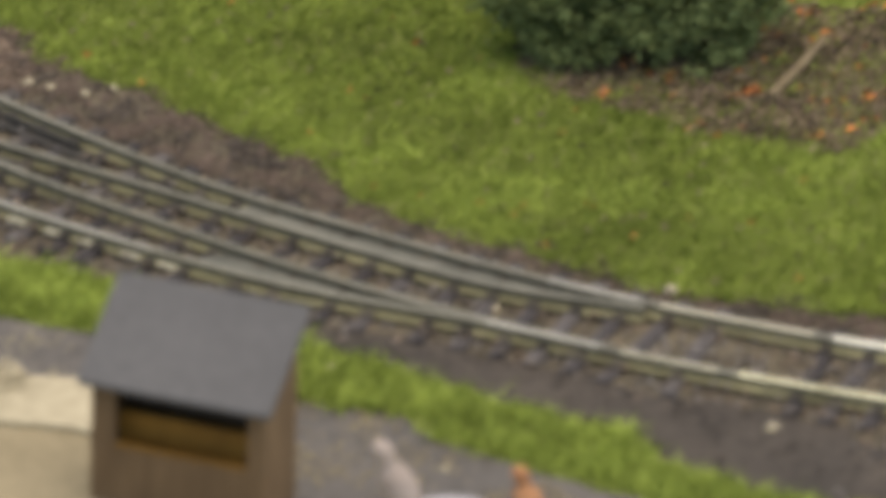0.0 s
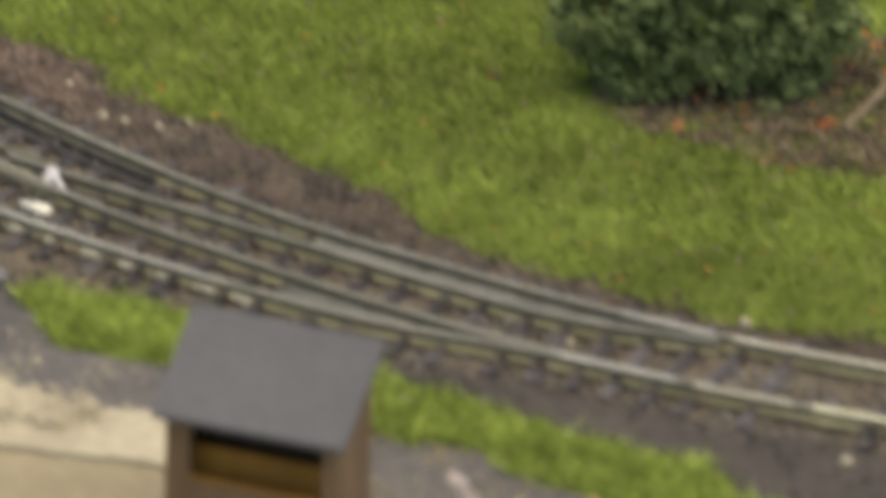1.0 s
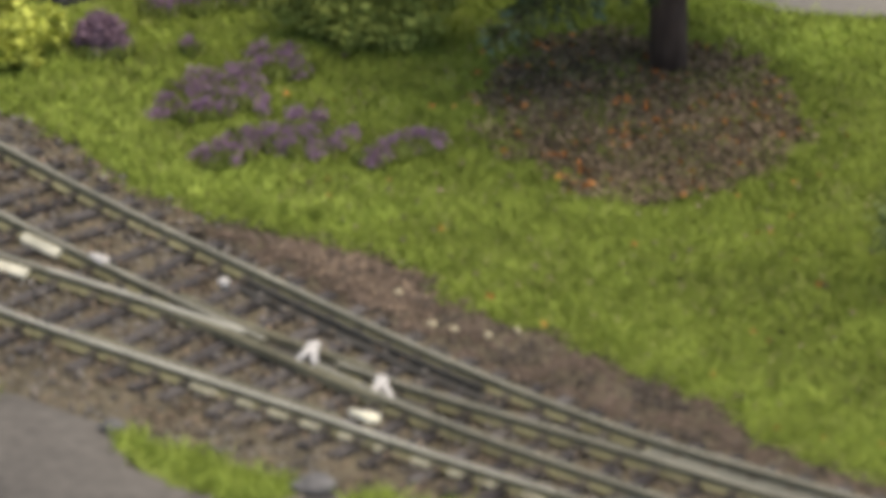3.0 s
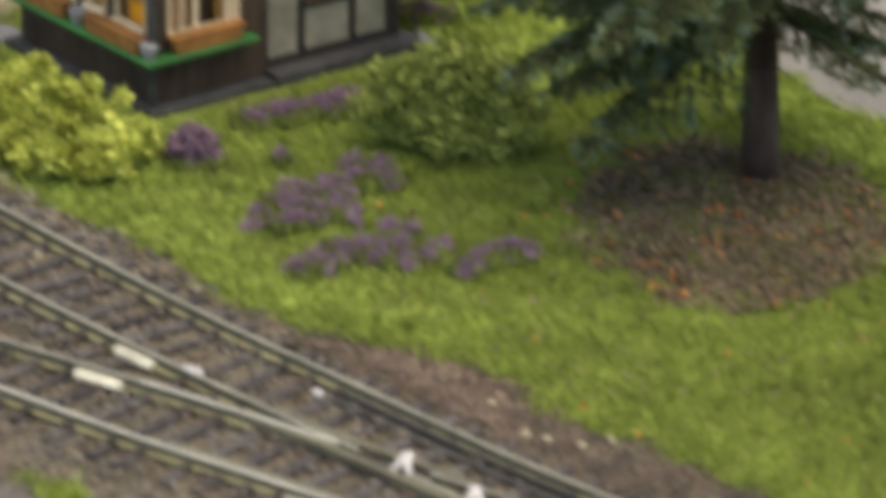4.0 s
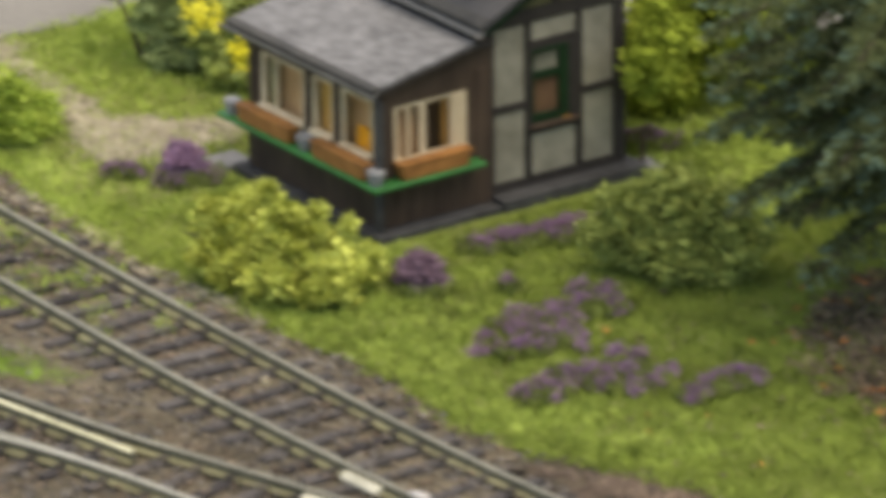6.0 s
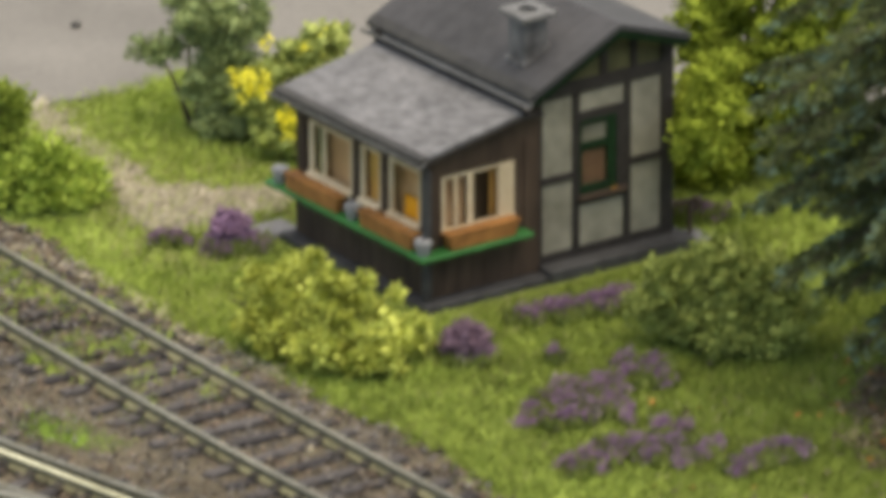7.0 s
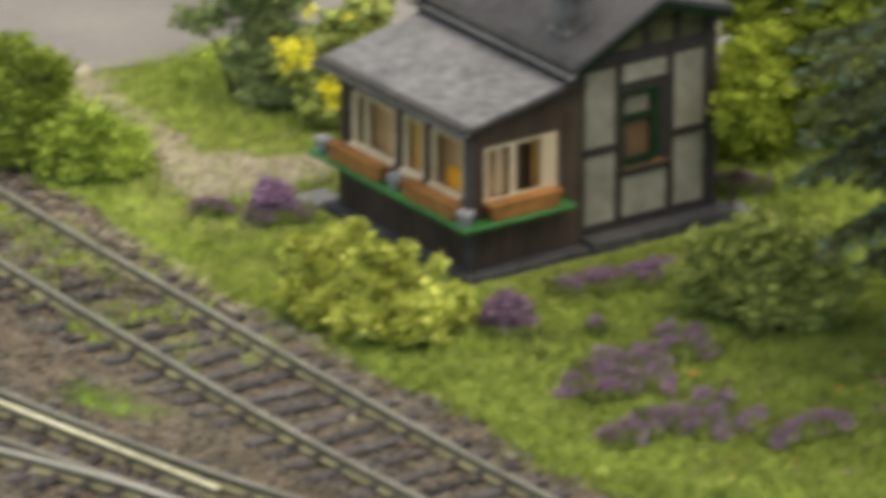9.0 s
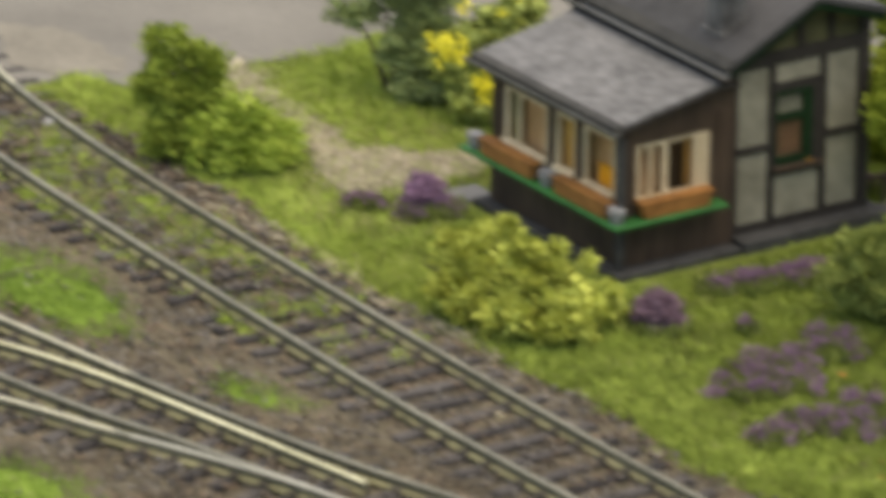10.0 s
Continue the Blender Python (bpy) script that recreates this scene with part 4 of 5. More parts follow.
for x, y, s in ((-33.2, -146.4, 1.0), (-31.7, -150, 0.9), (-28.7, -154.9, 0.9), (-24, -156.1, 0.9), (-29.8, -133.4, 0.9), (-22.6, -123.9, 0.8), (-4.5, -264.5, 1.2), (-60.9, -255, 1.1), (-23.1, -308.2, 1.2), (-62, 48, 1.0),
                (-43.2, 112.5, 1.9), (-42.4, 108.9, 1.3), (-52, -41, 1.0), (-28.6, -253.2, 0.9), (79, 148, 1.0), (-69.1, -290.5, 0.8), (-95.0, -200.7, 0.9), (-95.5, -212.6, 0.9)):
    bm = bmesh.new()
    rough_blob(bm, (0, 0, 0), s * 0.85, y, 0.75)
    st = part("pebble", bm, M_CREAM if s < 1.6 else M_WHITE, smooth=True)
    st.location = (x * MM, y * MM, (s * 0.35 + (-0.4 if x < -20 else 0.2)) * MM)
    tagged(st, "small pale pebble lying on the ground", "stone", "loose pebbles")
bm = bmesh.new()
rough_blob(bm, (0, 0, 0), 1.0, 3, 0.7)
crumb = part("pebble", bm, M_BLACK, smooth=True)
crumb.location = (28 * MM, 152 * MM, 0.6 * MM)
tagged(crumb, "dark crumb of stone lying on the asphalt", "stone", "loose pebbles")
for i in range(46):
    rng_s = random.Random(i)
    t = rng_s.random()
    x, y = -39.5 + 3 * rng_s.random() + 1.5 * math.sin(t * 9), 20 + 55 * t
    bm = bmesh.new()
    rough_blob(bm, (0, 0, 0), 0.5 + 0.35 * rng_s.random(), i, 0.7, 1)
    st = part("pebble", bm, M_GRAVEL)
    st.location = (x * MM, y * MM, 0.0)
    tagged(st, "pale stone of the shoulder beside the rail", "stone", "loose pebbles")


# ---- signalman's cottage ----
house = thing("cottage", (0, 0, 0), "small dark half-timbered cottage with a glazed veranda", "house")


def pierced(bm, spans, lo, hi, cell):
    """A wall in one piece with openings (a, b, z0, z1): cells of a grid, welded."""
    us = sorted({lo[0], hi[0], *[s[0] for s in spans], *[s[1] for s in spans]})
    zs = sorted({lo[1], hi[1], *[s[2] for s in spans], *[s[3] for s in spans]})
    for a, b in zip(us, us[1:]):
        for c, d in zip(zs, zs[1:]):
            if not any(s[0] <= a and s[1] >= b and s[2] <= c and s[3] >= d for s in spans):
                cell(a, b, c, d)
    bmesh.ops.remove_doubles(bm, verts=bm.verts, dist=0.001)


def wall_x(bm, x0, x1, spans, lo, hi):
    pierced(bm, spans, lo, hi, lambda a, b, c, d: box(bm, x0, x1, a, b, c, d))


def wall_y(bm, y0, y1, spans, lo, hi):
    pierced(bm, spans, lo, hi, lambda a, b, c, d: box(bm, a, b, y0, y1, c, d))


FRONT = [(2.2, 11.8, 12.6, 23.6), (13.8, 20.2, 12.6, 23.4), (22.3, 35.5, 12.6, 23.2)]
SIDE = [(2.8, 17.8, 12.2, 22.6)]
part("plinth", boxes((-2.6, 22.9, -3.2, 41, -0.5, 1.3), (22.9, 53.2, -3.6, 45.5, -0.5, 2.2), bevel=0.2), M_PLINTH, house, "dark grey stone plinth")
bm = bmesh.new()
wall_x(bm, 0.0, 1.2, FRONT, (0.0, 1.3), (39.0, 25.4))
part("veranda_wall", bm, M_WOOD, house, "dark brown boarded veranda wall")
bm = bmesh.new()
wall_y(bm, 0.0, 1.2, SIDE, (1.2, 1.3), (22.9, 26.0))
prism([(1.2, 26.0), (22.9, 26.0), (22.9, 31.0)], "y", 0.0, 1.2, bm)
part("veranda_wall", bm, M_WOOD, house, "dark brown boarded veranda wall")
bm = boxes((1.2, 22.9, 37.8, 39.0, 1.3, 26.0))
prism([(1.2, 26.0), (22.9, 26.0), (22.9, 31.0)], "y", 37.8, 39.0, bm)
part("veranda_wall", bm, M_WOOD, house, "dark brown boarded veranda wall")
for k in range(14):
    y = 0.2 + k * 2.8
    part("board", boxes((-0.18, 0.0, y, y + 2.7, 1.4, 9.4), bevel=0.05), M_WOOD, house)
for k in range(8):
    x = 0.3 + k * 2.8
    part("board", boxes((x, x + 2.7, -0.18, 0.0, 1.4, 9.4), bevel=0.05), M_WOOD, house)
for y in (0.9, 12.8, 21.2, 37.2):
    part("veranda_post", boxes((-0.35, 0.0, y - 0.75, y + 0.75, 9.4, 25.3), bevel=0.1), M_WOOD, house, "dark brown veranda post")
for x in (0.9, 20.6):
    part("veranda_post", boxes((x - 0.9, x + 0.9, -0.35, 0.0, 9.4, 25.8), bevel=0.1), M_WOOD, house, "dark brown veranda post")


def window_front(y0, y1, z0, z1, bars):
    w = part("window", boxes((0.15, 0.95, y0, y0 + 0.9, z0, z1), (0.15, 0.95, y1 - 0.9, y1, z0, z1), (0.15, 0.95, y0 + 0.9, y1 - 0.9, z1 - 0.7, z1), bevel=0.1), M_FRAME, house, "cream window with a projecting sill")
    part("sill", boxes((-0.8, 1.0, y0 + 0.1, y1 - 0.1, z0, z0 + 1.2), bevel=0.15), M_FRAME, w)
    part("pane", boxes((0.5, 0.58, y0 + 0.9, y1 - 0.9, z0 + 0.8, z1 - 0.7)), M_GLASS, w).visible_shadow = False
    for b in bars:
        part("glazing_bar", boxes((0.3, 0.85, b - 0.3, b + 0.3, z0 + 0.8, z1 - 0.7), bevel=0.08), M_FRAME, w)


window_front(2.2, 11.8, 12.6, 23.6, ())
window_front(13.8, 20.2, 12.6, 23.4, ())
window_front(22.3, 35.5, 12.6, 23.2, (31.2,))
w = part("window", boxes((2.8, 3.7, 0.15, 0.95, 12.2, 22.6), (14.6, 17.8, 0.0, 0.95, 12.2, 22.6), (3.7, 14.6, 0.15, 0.95, 21.9, 22.6), (8.3, 9.5, 0.2, 0.9, 13.0, 21.9), bevel=0.1), M_FRAME, house, "cream side window, one leaf open")
part("sill", boxes((2.9, 17.7, -0.6, 1.0, 12.2, 13.0), bevel=0.15), M_FRAME, w)
part("pane", boxes((3.7, 8.3, 0.5, 0.58, 13.0, 21.9)), M_GLASS, w).visible_shadow = False
part("glazing_bar", boxes((5.7, 6.3, 0.3, 0.85, 13.0, 21.9), bevel=0.08), M_FRAME, w)
part("curtain", boxes((3.7, 8.3, 1.6, 1.8, 13.0, 21.9)), material("dim_curtain", (0.160, 0.085, 0.045), (0.420, 0.300, 0.200), 0.8, 90, 160, 0.1), w, "beige curtain behind the side pane")
part("jamb", boxes((14.2, 14.6, 0.96, 1.6, 13.0, 21.9), bevel=0.08), M_OCHRE, w, "orange inner edge of the opening")
# Honey strip and brown backing are added so the opening isn't black.
part("curtain", boxes((13.9, 15.6, 1.7, 1.95, 13.0, 21.9), bevel=0.05), M_HONEY, w, "honey-coloured strip added inside the opening")
part("opening_backing", boxes((11.4, 17.6, 5.2, 5.6, 9.8, 25.0)), M_HUTWALL, house, "brown backing added behind the open leaf")
part("window_leaf", boxes((9.6, 10.2, 1.4, 3.8, 13.2, 21.6), bevel=0.08), M_FRAME, w, "opened casement leaf")

part("window_shelf", boxes((-3.6, -0.18, -3.6, 44.0, 9.4, 10.2), (-0.18, 19.5, -3.6, -0.18, 9.4, 10.2), (-0.18, 1.2, 39.0, 44.0, 9.4, 10.2), bevel=0.18), M_GREEN, house, "green painted shelf round the veranda")
part("floor", boxes((1.2, 22.9, 1.2, 37.8, 9.0, 9.8)), M_WARM, house)
part("inner_wall", boxes((2.7, 3.4, 1.2, 37.8, 9.8, 25.0)), M_WARM, house, "warm ochre inner wall")
part("inner_ceiling", boxes((1.2, 2.7, 1.2, 37.8, 24.6, 25.0)), M_FRAME, house)
# Amber and honey panels, added behind the panes to colour them.
part("amber_panel", boxes((1.7, 2.6, 3.4, 9.4, 9.8, 17.0), bevel=0.2), M_AMBER, house, "amber-yellow board behind the window")
part("curtain", boxes((1.4, 1.6, 32.4, 34.6, 13.4, 23.0), bevel=0.05), material("sage_curtain", (0.170, 0.165, 0.095), (0.330, 0.310, 0.190), 0.8, 250, 120, 0.1), house, "sage-grey curtain at the window's edge")
part("honey_panel", boxes((1.7, 2.6, 14.6, 19.6, 9.8, 24.0), bevel=0.15), M_HONEY, house, "honey-coloured panel behind the window")



def flower_box(at, length, along):
    ob = thing("flower_box", at, "terracotta-orange flower box on the green shelf", "flower box", "window boxes")
    sx, sy = (2.3, length) if along == "y" else (length, 2.3)
    bm = bmesh.new()
    v = box(bm, 0, sx, 0, sy, 0, 2.9)
    for p in v:
        if p.co.z < 1:
            p.co.x, p.co.y = sx / 2 + (p.co.x - sx / 2) * 0.9, sy / 2 + (p.co.y - sy / 2) * 0.96
    bmesh.ops.bevel(bm, geom=list(bm.edges), offset=0.18, segments=1, affect="EDGES")
    part("trough", bm, M_TERRA, ob)
    part("rim", boxes((-0.15, sx + 0.15, -0.15, 0.2, 2.5, 3.05), (-0.15, sx + 0.15, sy - 0.2, sy + 0.15, 2.5, 3.05), (-0.15, 0.2, 0.2, sy - 0.2, 2.5, 3.05), (sx - 0.2, sx + 0.15, 0.2, sy - 0.2, 2.5, 3.05), bevel=0.08), M_TERRA, ob)
    return ob


flower_box((-3.0, 0.8, 10.2), 15.6, "y")
flower_box((-3.0, 22.8, 10.2), 15.8, "y")
flower_box((2.2, -3.0, 10.2), 14.6, "x")
for at in ((-3.2, -2.6, 10.2), (-3.0, 18.4, 10.2), (-3.0, 40.2, 10.2)):
    ob = thing("pot", at, "small grey pot on the green shelf", "pot", "grey pots on the shelf")
    bm = bmesh.new()
    stick(bm, (1.2, 1.2, 0), (1.2, 1.2, 2.0), 1.0, 1.4, 10)
    part("bowl", bm, M_POT, ob)
    bm = bmesh.new()
    stick(bm, (1.2, 1.2, 2.0), (1.2, 1.2, 2.7), 1.6, 1.5, 10)
    part("rim", bm, M_POT, ob)
bm = bmesh.new()
stick(bm, (-0.9, -0.9, 0.2), (-0.9, -0.9, 9.4), 0.85, 0.85, 8)
stick(bm, (-0.9, -0.9, 10.2), (-0.9, -0.9, 24.6), 0.85, 0.85, 8)
stick(bm, (-0.9, -0.9, 24.6), (-2.4, -0.2, 26.4), 0.55, 0.55, 8)
stick(bm, (-0.9, -0.9, 0.6), (-2.0, -2.0, 0.0), 0.6, 0.6, 8)
part("downpipe", bm, M_PLINTH, house, "grey zinc downpipe at the corner")

slab = part("doorstep", boxes((-4.6, 2.4, 41.1, 47.6, -0.4, 0.9), bevel=0.2), M_STEP)
tagged(slab, "pale grey stone doorstep beside the veranda", "doorstep")

# veranda roof
# Cut short at 18.3 so that a shadow-like gap shows under the eaves.
bm = prism([(-2.2, 26.4), (18.3, 30.55), (18.3, 31.48), (-2.2, 27.4)], "y", -1.8, 41.8)
part("veranda_roof", bm, M_FELT, house, "grey weathered roofing felt")
def gutter_profile(x, z, r):
    arc = [math.pi * (1 + k / 8) for k in range(9)]
    return [(x + r * math.cos(a), z + r * math.sin(a)) for a in arc] + [(x + (r - 0.25) * math.cos(a), z + (r - 0.25) * math.sin(a)) for a in arc[::-1]]


bm = prism(gutter_profile(-3.0, 27.0, 1.1), "y", -2.2, 42.4)
part("gutter", bm, M_GUTTER, house, "half-round grey gutter")
# Shade in the gap between roof and gutter, put in as a black strip.
part("eaves_shade_strip", prism([(-2.9, 26.55), (-1.3, 27.3), (-1.3, 27.72), (-2.9, 27.3)], "y", -1.9, 41.9), M_BLACK, house, "dark strip standing in for the shaded gutter gap")
# Added recess and end board whose dark timber stands for shade.
part("eaves_shade_recess", boxes((18.32, 22.88, -1.6, 41.6, 29.8, 30.3), (18.4, 22.8, 41.6, 42.4, 29.8, 33.6)), M_TIMBER, house, "dark recess added for the shaded band under the eaves")
part("roof_edge", prism([(-2.2, 26.0), (20.4, 30.6), (20.4, 31.3), (-2.2, 26.8)], "y", -2.1, -1.82), M_TIMBER, house, "dark verge board")

# main body
part("core_wall", boxes((22.9, 51.2, 1.0, 43.5, 2.2, 31.5)), M_PLASTER, house)
bm = prism([(22.9, 31.5), (51.2, 31.5), (51.2, 37.3), (37.8, 41.6), (22.9, 34.2)], "y", 1.0, 43.5)
part("gable_wall", bm, M_GABLE, house, "olive plaster gable")
TIMBERS = [(22.9, 23.8, 2.2, 34.0), (30.3, 31.6, 3.4, 31.6), (41.0, 42.3, 3.4, 31.6), (48.8, 51.3, 2.2, 36.6), (23.8, 48.8, 2.2, 3.7), (23.8, 30.3, 16.2, 17.5), (42.3, 48.8, 16.3, 17.5), (31.6, 41.0, 11.2, 13.0), (31.6, 41.0, 26.4, 27.9),
           (36.0, 37.4, 33.8, 40.0), (42.4, 43.6, 33.8, 38.6), (23.8, 48.8, 31.4, 33.9)]
for x0, x1, z0, z1 in TIMBERS:
    part("timber", boxes((x0, x1, 0.25, 1.4, z0, z1), bevel=0.1), M_TIMBER, house, "black timber of the frame")
for x0, x1, z0, z1 in ((23.8, 30.3, 3.7, 16.2), (23.8, 30.3, 17.5, 31.4), (31.6, 41.0, 3.7, 11.2), (31.6, 41.0, 27.9, 31.4), (42.3, 48.8, 3.7, 16.3), (42.3, 48.8, 17.5, 31.4)):
    part("panel", boxes((x0 + 0.05, x1 - 0.05, 0.6, 1.2, z0 + 0.05, z1 - 0.05), bevel=0.12), M_PLASTER, house, "pale grey-beige plaster panel")
for x0, x1, z0, h in ((27.5, 36.0, 33.9, 4.2), (37.4, 42.4, 33.9, 4.6), (43.6, 48.8, 33.9, 3.4)):
    zl, zr = (z0 + 0.4, z0 + h) if x1 < 37 else ((z0 + h, z0 + h - 1.2) if x1 < 43 else (z0 + h - 0.4, z0 + h - 2.2))
    part("panel", prism([(x0 + 0.05, z0), (x1 - 0.05, z0), (x1 - 0.05, zr), (x0 + 0.05, zl)], "y", 0.7, 1.2), M_GABLE, house, "olive plaster gable panel")
w = part("window", boxes((31.6, 32.1, 0.3, 1.2, 13.0, 26.4), (37.4, 39.2, 0.2, 1.2, 13.0, 26.4), (32.1, 37.4, 0.2, 1.2, 13.0, 14.6), (32.1, 37.4, 0.2, 1.2, 25.6, 26.4), (32.1, 37.4, 0.3, 1.2, 20.9, 22.3), bevel=0.1), M_SASH, house, "dark green sash window")
part("shutter", boxes((39.2, 41.0, 0.0, 1.2, 13.0, 26.4), bevel=0.1), M_TIMBER, w, "black shutter folded beside the sash")
part("sill", boxes((31.2, 41.2, -0.6, 0.4, 12.2, 13.0), bevel=0.12), M_WOOD, w)
part("sill_plate", boxes((37.8, 39.2, -0.45, 0.1, 13.0, 13.3), bevel=0.08), M_OCHRE, w, "small yellow plate on the sill")
part("curtain", boxes((32.1, 37.4, 0.92, 1.15, 14.6, 20.9)), material("brown_curtain", (0.060, 0.036, 0.024), (0.115, 0.070, 0.046), 0.8, 250, 90, 0.1), w, "brown curtain behind the lower pane")
part("curtain", boxes((32.1, 37.4, 0.92, 1.15, 22.3, 25.6)), material("grey_curtain", (0.10, 0.108, 0.098), (0.18, 0.19, 0.17), 0.8, 250, 90, 0.1), w, "grey curtain behind the upper pane")
part("pane", boxes((32.1, 37.4, 0.7, 0.76, 14.6, 20.9)), M_GLASS, w).visible_shadow = False
part("pane", boxes((32.1, 37.4, 0.7, 0.76, 22.3, 25.6)), M_GLASS, w).visible_shadow = False

LEFT_EAVE, RIDGE, RIGHT_EAVE = (20.0, 33.2), (38.0, 42.4), (52.6, 37.6)
bm = prism([LEFT_EAVE, RIDGE, (38.0, 43.4), (19.9, 34.3)], "y", -2.6, 46.0)
part("roof", bm, M_ROOF, house, "dark grey roof slope")
bm = prism([(38.0, 42.4), RIGHT_EAVE, (52.8, 38.6), (38.0, 43.4)], "y", -2.6, 46.0)
part("roof", bm, M_ROOF, house, "dark grey roof slope")
for k in range(1, 6):
    y = -2.6 + k * 8.1
    part("roof_seam", prism([(20.0, 34.2), (38.0, 43.3), (38.0, 43.47), (20.0, 34.37)], "y", y, y + 0.22), M_ROOF, house)
part("barge_board", prism([(20.4, 32.0), (38.0, 40.9), (38.0, 42.4), (20.2, 33.3)], "y", -2.4, -1.8), M_DGREEN, house, "dark green barge board")
part("barge_board", prism([(38.0, 40.9), (52.2, 36.4), (52.4, 37.7), (38.0, 42.4)], "y", -2.4, -1.8), M_DGREEN, house, "dark green barge board")
part("soffit", prism([(22.9, 33.4), (38.0, 41.2), (51.2, 37.0), (51.2, 37.4), (38.0, 41.8), (22.9, 34.0)], "y", -1.8, 1.0), M_TIMBER, house)
# Same black strip for the shaded gutter gap of the main roof.
part("eaves_shade_strip", prism([(19.2, 33.1), (20.9, 34.3), (20.9, 34.95), (19.2, 33.8)], "y", -2.5, 45.9), M_BLACK, house, "black strip standing in for shade behind the gutter")
bm = prism(gutter_profile(18.6, 33.3, 1.25), "y", -2.8, 45.0)
part("gutter", bm, M_GUTTER, house, "half-round grey gutter")
chimney = part("chimney", boxes((23.7, 28.5, 5.3, 10.3, 34.0, 44.6), bevel=0.25), M_CHIM, house, "stubby grey chimney with a flat cap")
part("chimney_foot", prism([(23.3, 34.8), (28.9, 37.6), (28.9, 39.5), (23.3, 36.9)], "y", 4.9, 10.7), M_CHIM, chimney)
# Black strip laid on the roof round the chimney foot.
part("chimney_foot_strip", prism([(22.9, 34.6), (29.5, 37.9), (29.5, 38.7), (22.9, 35.7)], "y", 4.4, 11.1), M_BLACK, chimney, "black strip round the chimney foot")
bm = bmesh.new()
outer = [(26.1 + 3.5 * cx, 7.8 + 3.8 * cy) for cx, cy in ((-1, -1), (0, -1), (1, -1), (1, 0), (1, 1), (0, 1), (-1, 1), (-1, 0))]
inner = [(26.1 + 1.7 * math.cos(a), 7.8 + 1.9 * math.sin(a)) for a in (math.pi * (1.25 + 0.25 * k) for k in range(8))]
rings = [[bm.verts.new((x, y, z)) for x, y in ring] for ring, z in ((outer, 44.6), (outer, 45.4), (inner, 45.6), (inner, 43.6))]
for ra, rb in zip(rings, rings[1:]):
    for k in range(8):
        bm.faces.new((ra[k], ra[(k + 1) % 8], rb[(k + 1) % 8], rb[k]))
bm.faces.new(rings[0][::-1])
bm.faces.new(rings[3])
part("chimney_cap", bm, M_GUTTER, chimney, "pale grey flat chimney cap with an open flue")
# Black disc that fills the opening of the cap.
bm = bmesh.new()
stick(bm, (26.1, 7.8, 43.7), (26.1, 7.8, 44.9), 1.5, 1.5, 10)
part("flue", bm, M_BLACK, chimney, "black flue inside the chimney cap")

rail_thing = thing("handrail", (51.6, -0.6, 0), "small dark wooden handrail beside the cottage corner", "handrail")
part("rail_bar", boxes((-0.2, 4.6, 0, 0.8, 6.9, 7.8), bevel=0.15), M_WOOD, rail_thing)
part("post", boxes((2.5, 3.2, 0.05, 0.75, -0.2, 6.9), bevel=0.1), M_WOOD, rail_thing)
part("end_stop", boxes((4.0, 4.7, 0.1, 0.7, 5.4, 6.9), bevel=0.1), M_WOOD, rail_thing)
slab = part("doorstep", boxes((53.3, 57.6, -4.0, 2.6, -0.4, 1.0), bevel=0.25), M_STEP)
tagged(slab, "pale grey stone slab beside the gable corner", "doorstep")

# ---- hut on the forecourt ----
HUT_TURN = math.radians(-61.0)
hut = thing("hut", (-115.3, -268.8, 0.2), "brown wooden kiosk hut with a grey gabled roof", "hut")
hut.rotation_euler.z = HUT_TURN
HW, HD, HH = 26.0, 12.0, 18.6
bm = bmesh.new()
wall_y(bm, 0.0, 1.2, [(3.6, HW - 2.4, 9.6, 17.4)], (0.0, 0.0), (HW, HH))
part("front_wall", bm, M_HUTWALL, hut, "brown boarded front with a serving hatch")
for k in range(9):
    x = 0.1 + k * 2.88
    part("board", boxes((x, x + 2.8, -0.15, 0.0, 0.2, 8.8), bevel=0.05), M_HUTWALL, hut)
part("counter", boxes((3.8, HW - 2.6, -0.3, 2.6, 8.9, 9.6), bevel=0.15), M_OCHRE, hut, "yellow-brown serving board")
for x0 in (0.0, HW - 1.2):
    part("side_wall", prism([(1.2, 0), (HD, 0), (HD, HH + 9.4), (1.2, HH + 0.9), (1.2, HH)], "x", x0, x0 + 1.2), M_HUTWALL, hut, "brown boarded side wall")
part("back_wall", boxes((1.2, HW - 1.2, HD - 1.2, HD, 0, HH + 9.0)), M_HUTWALL, hut)
part("floor", boxes((1.2, HW - 1.2, 1.2, HD - 1.2, 0.2, 0.8)), M_BLACK, hut)
# Its height draws the lit lower wall; the shaded top is left dark.
part("lit_lower_board", boxes((1.2, HW - 1.2, 3.4, 4.2, 0.8, 12.7)), M_OCHRE, hut, "ochre board for the lit lower part of the hatch")
bm = prism([(-2.0, HH - 0.6), (HD + 0.6, HH + 10.0), (HD + 0.6, HH + 11.0), (-2.2, HH + 0.3)], "x", -1.4, HW + 1.6)
bmesh.ops.bevel(bm, geom=list(bm.edges), offset=0.15, segments=1, affect="EDGES")
part("roof", bm, M_HUTROOF, hut, "plain grey pent roof")

# toy figures, plain shapes
SHAPE = [(0.0, 0.085), (0.06, 0.1), (0.3, 0.105), (0.5, 0.125), (0.66, 0.15), (0.76, 0.125), (0.82, 0.06), (0.86, 0.07), (0.92, 0.085), (0.97, 0.065), (1.0, 0.02)]


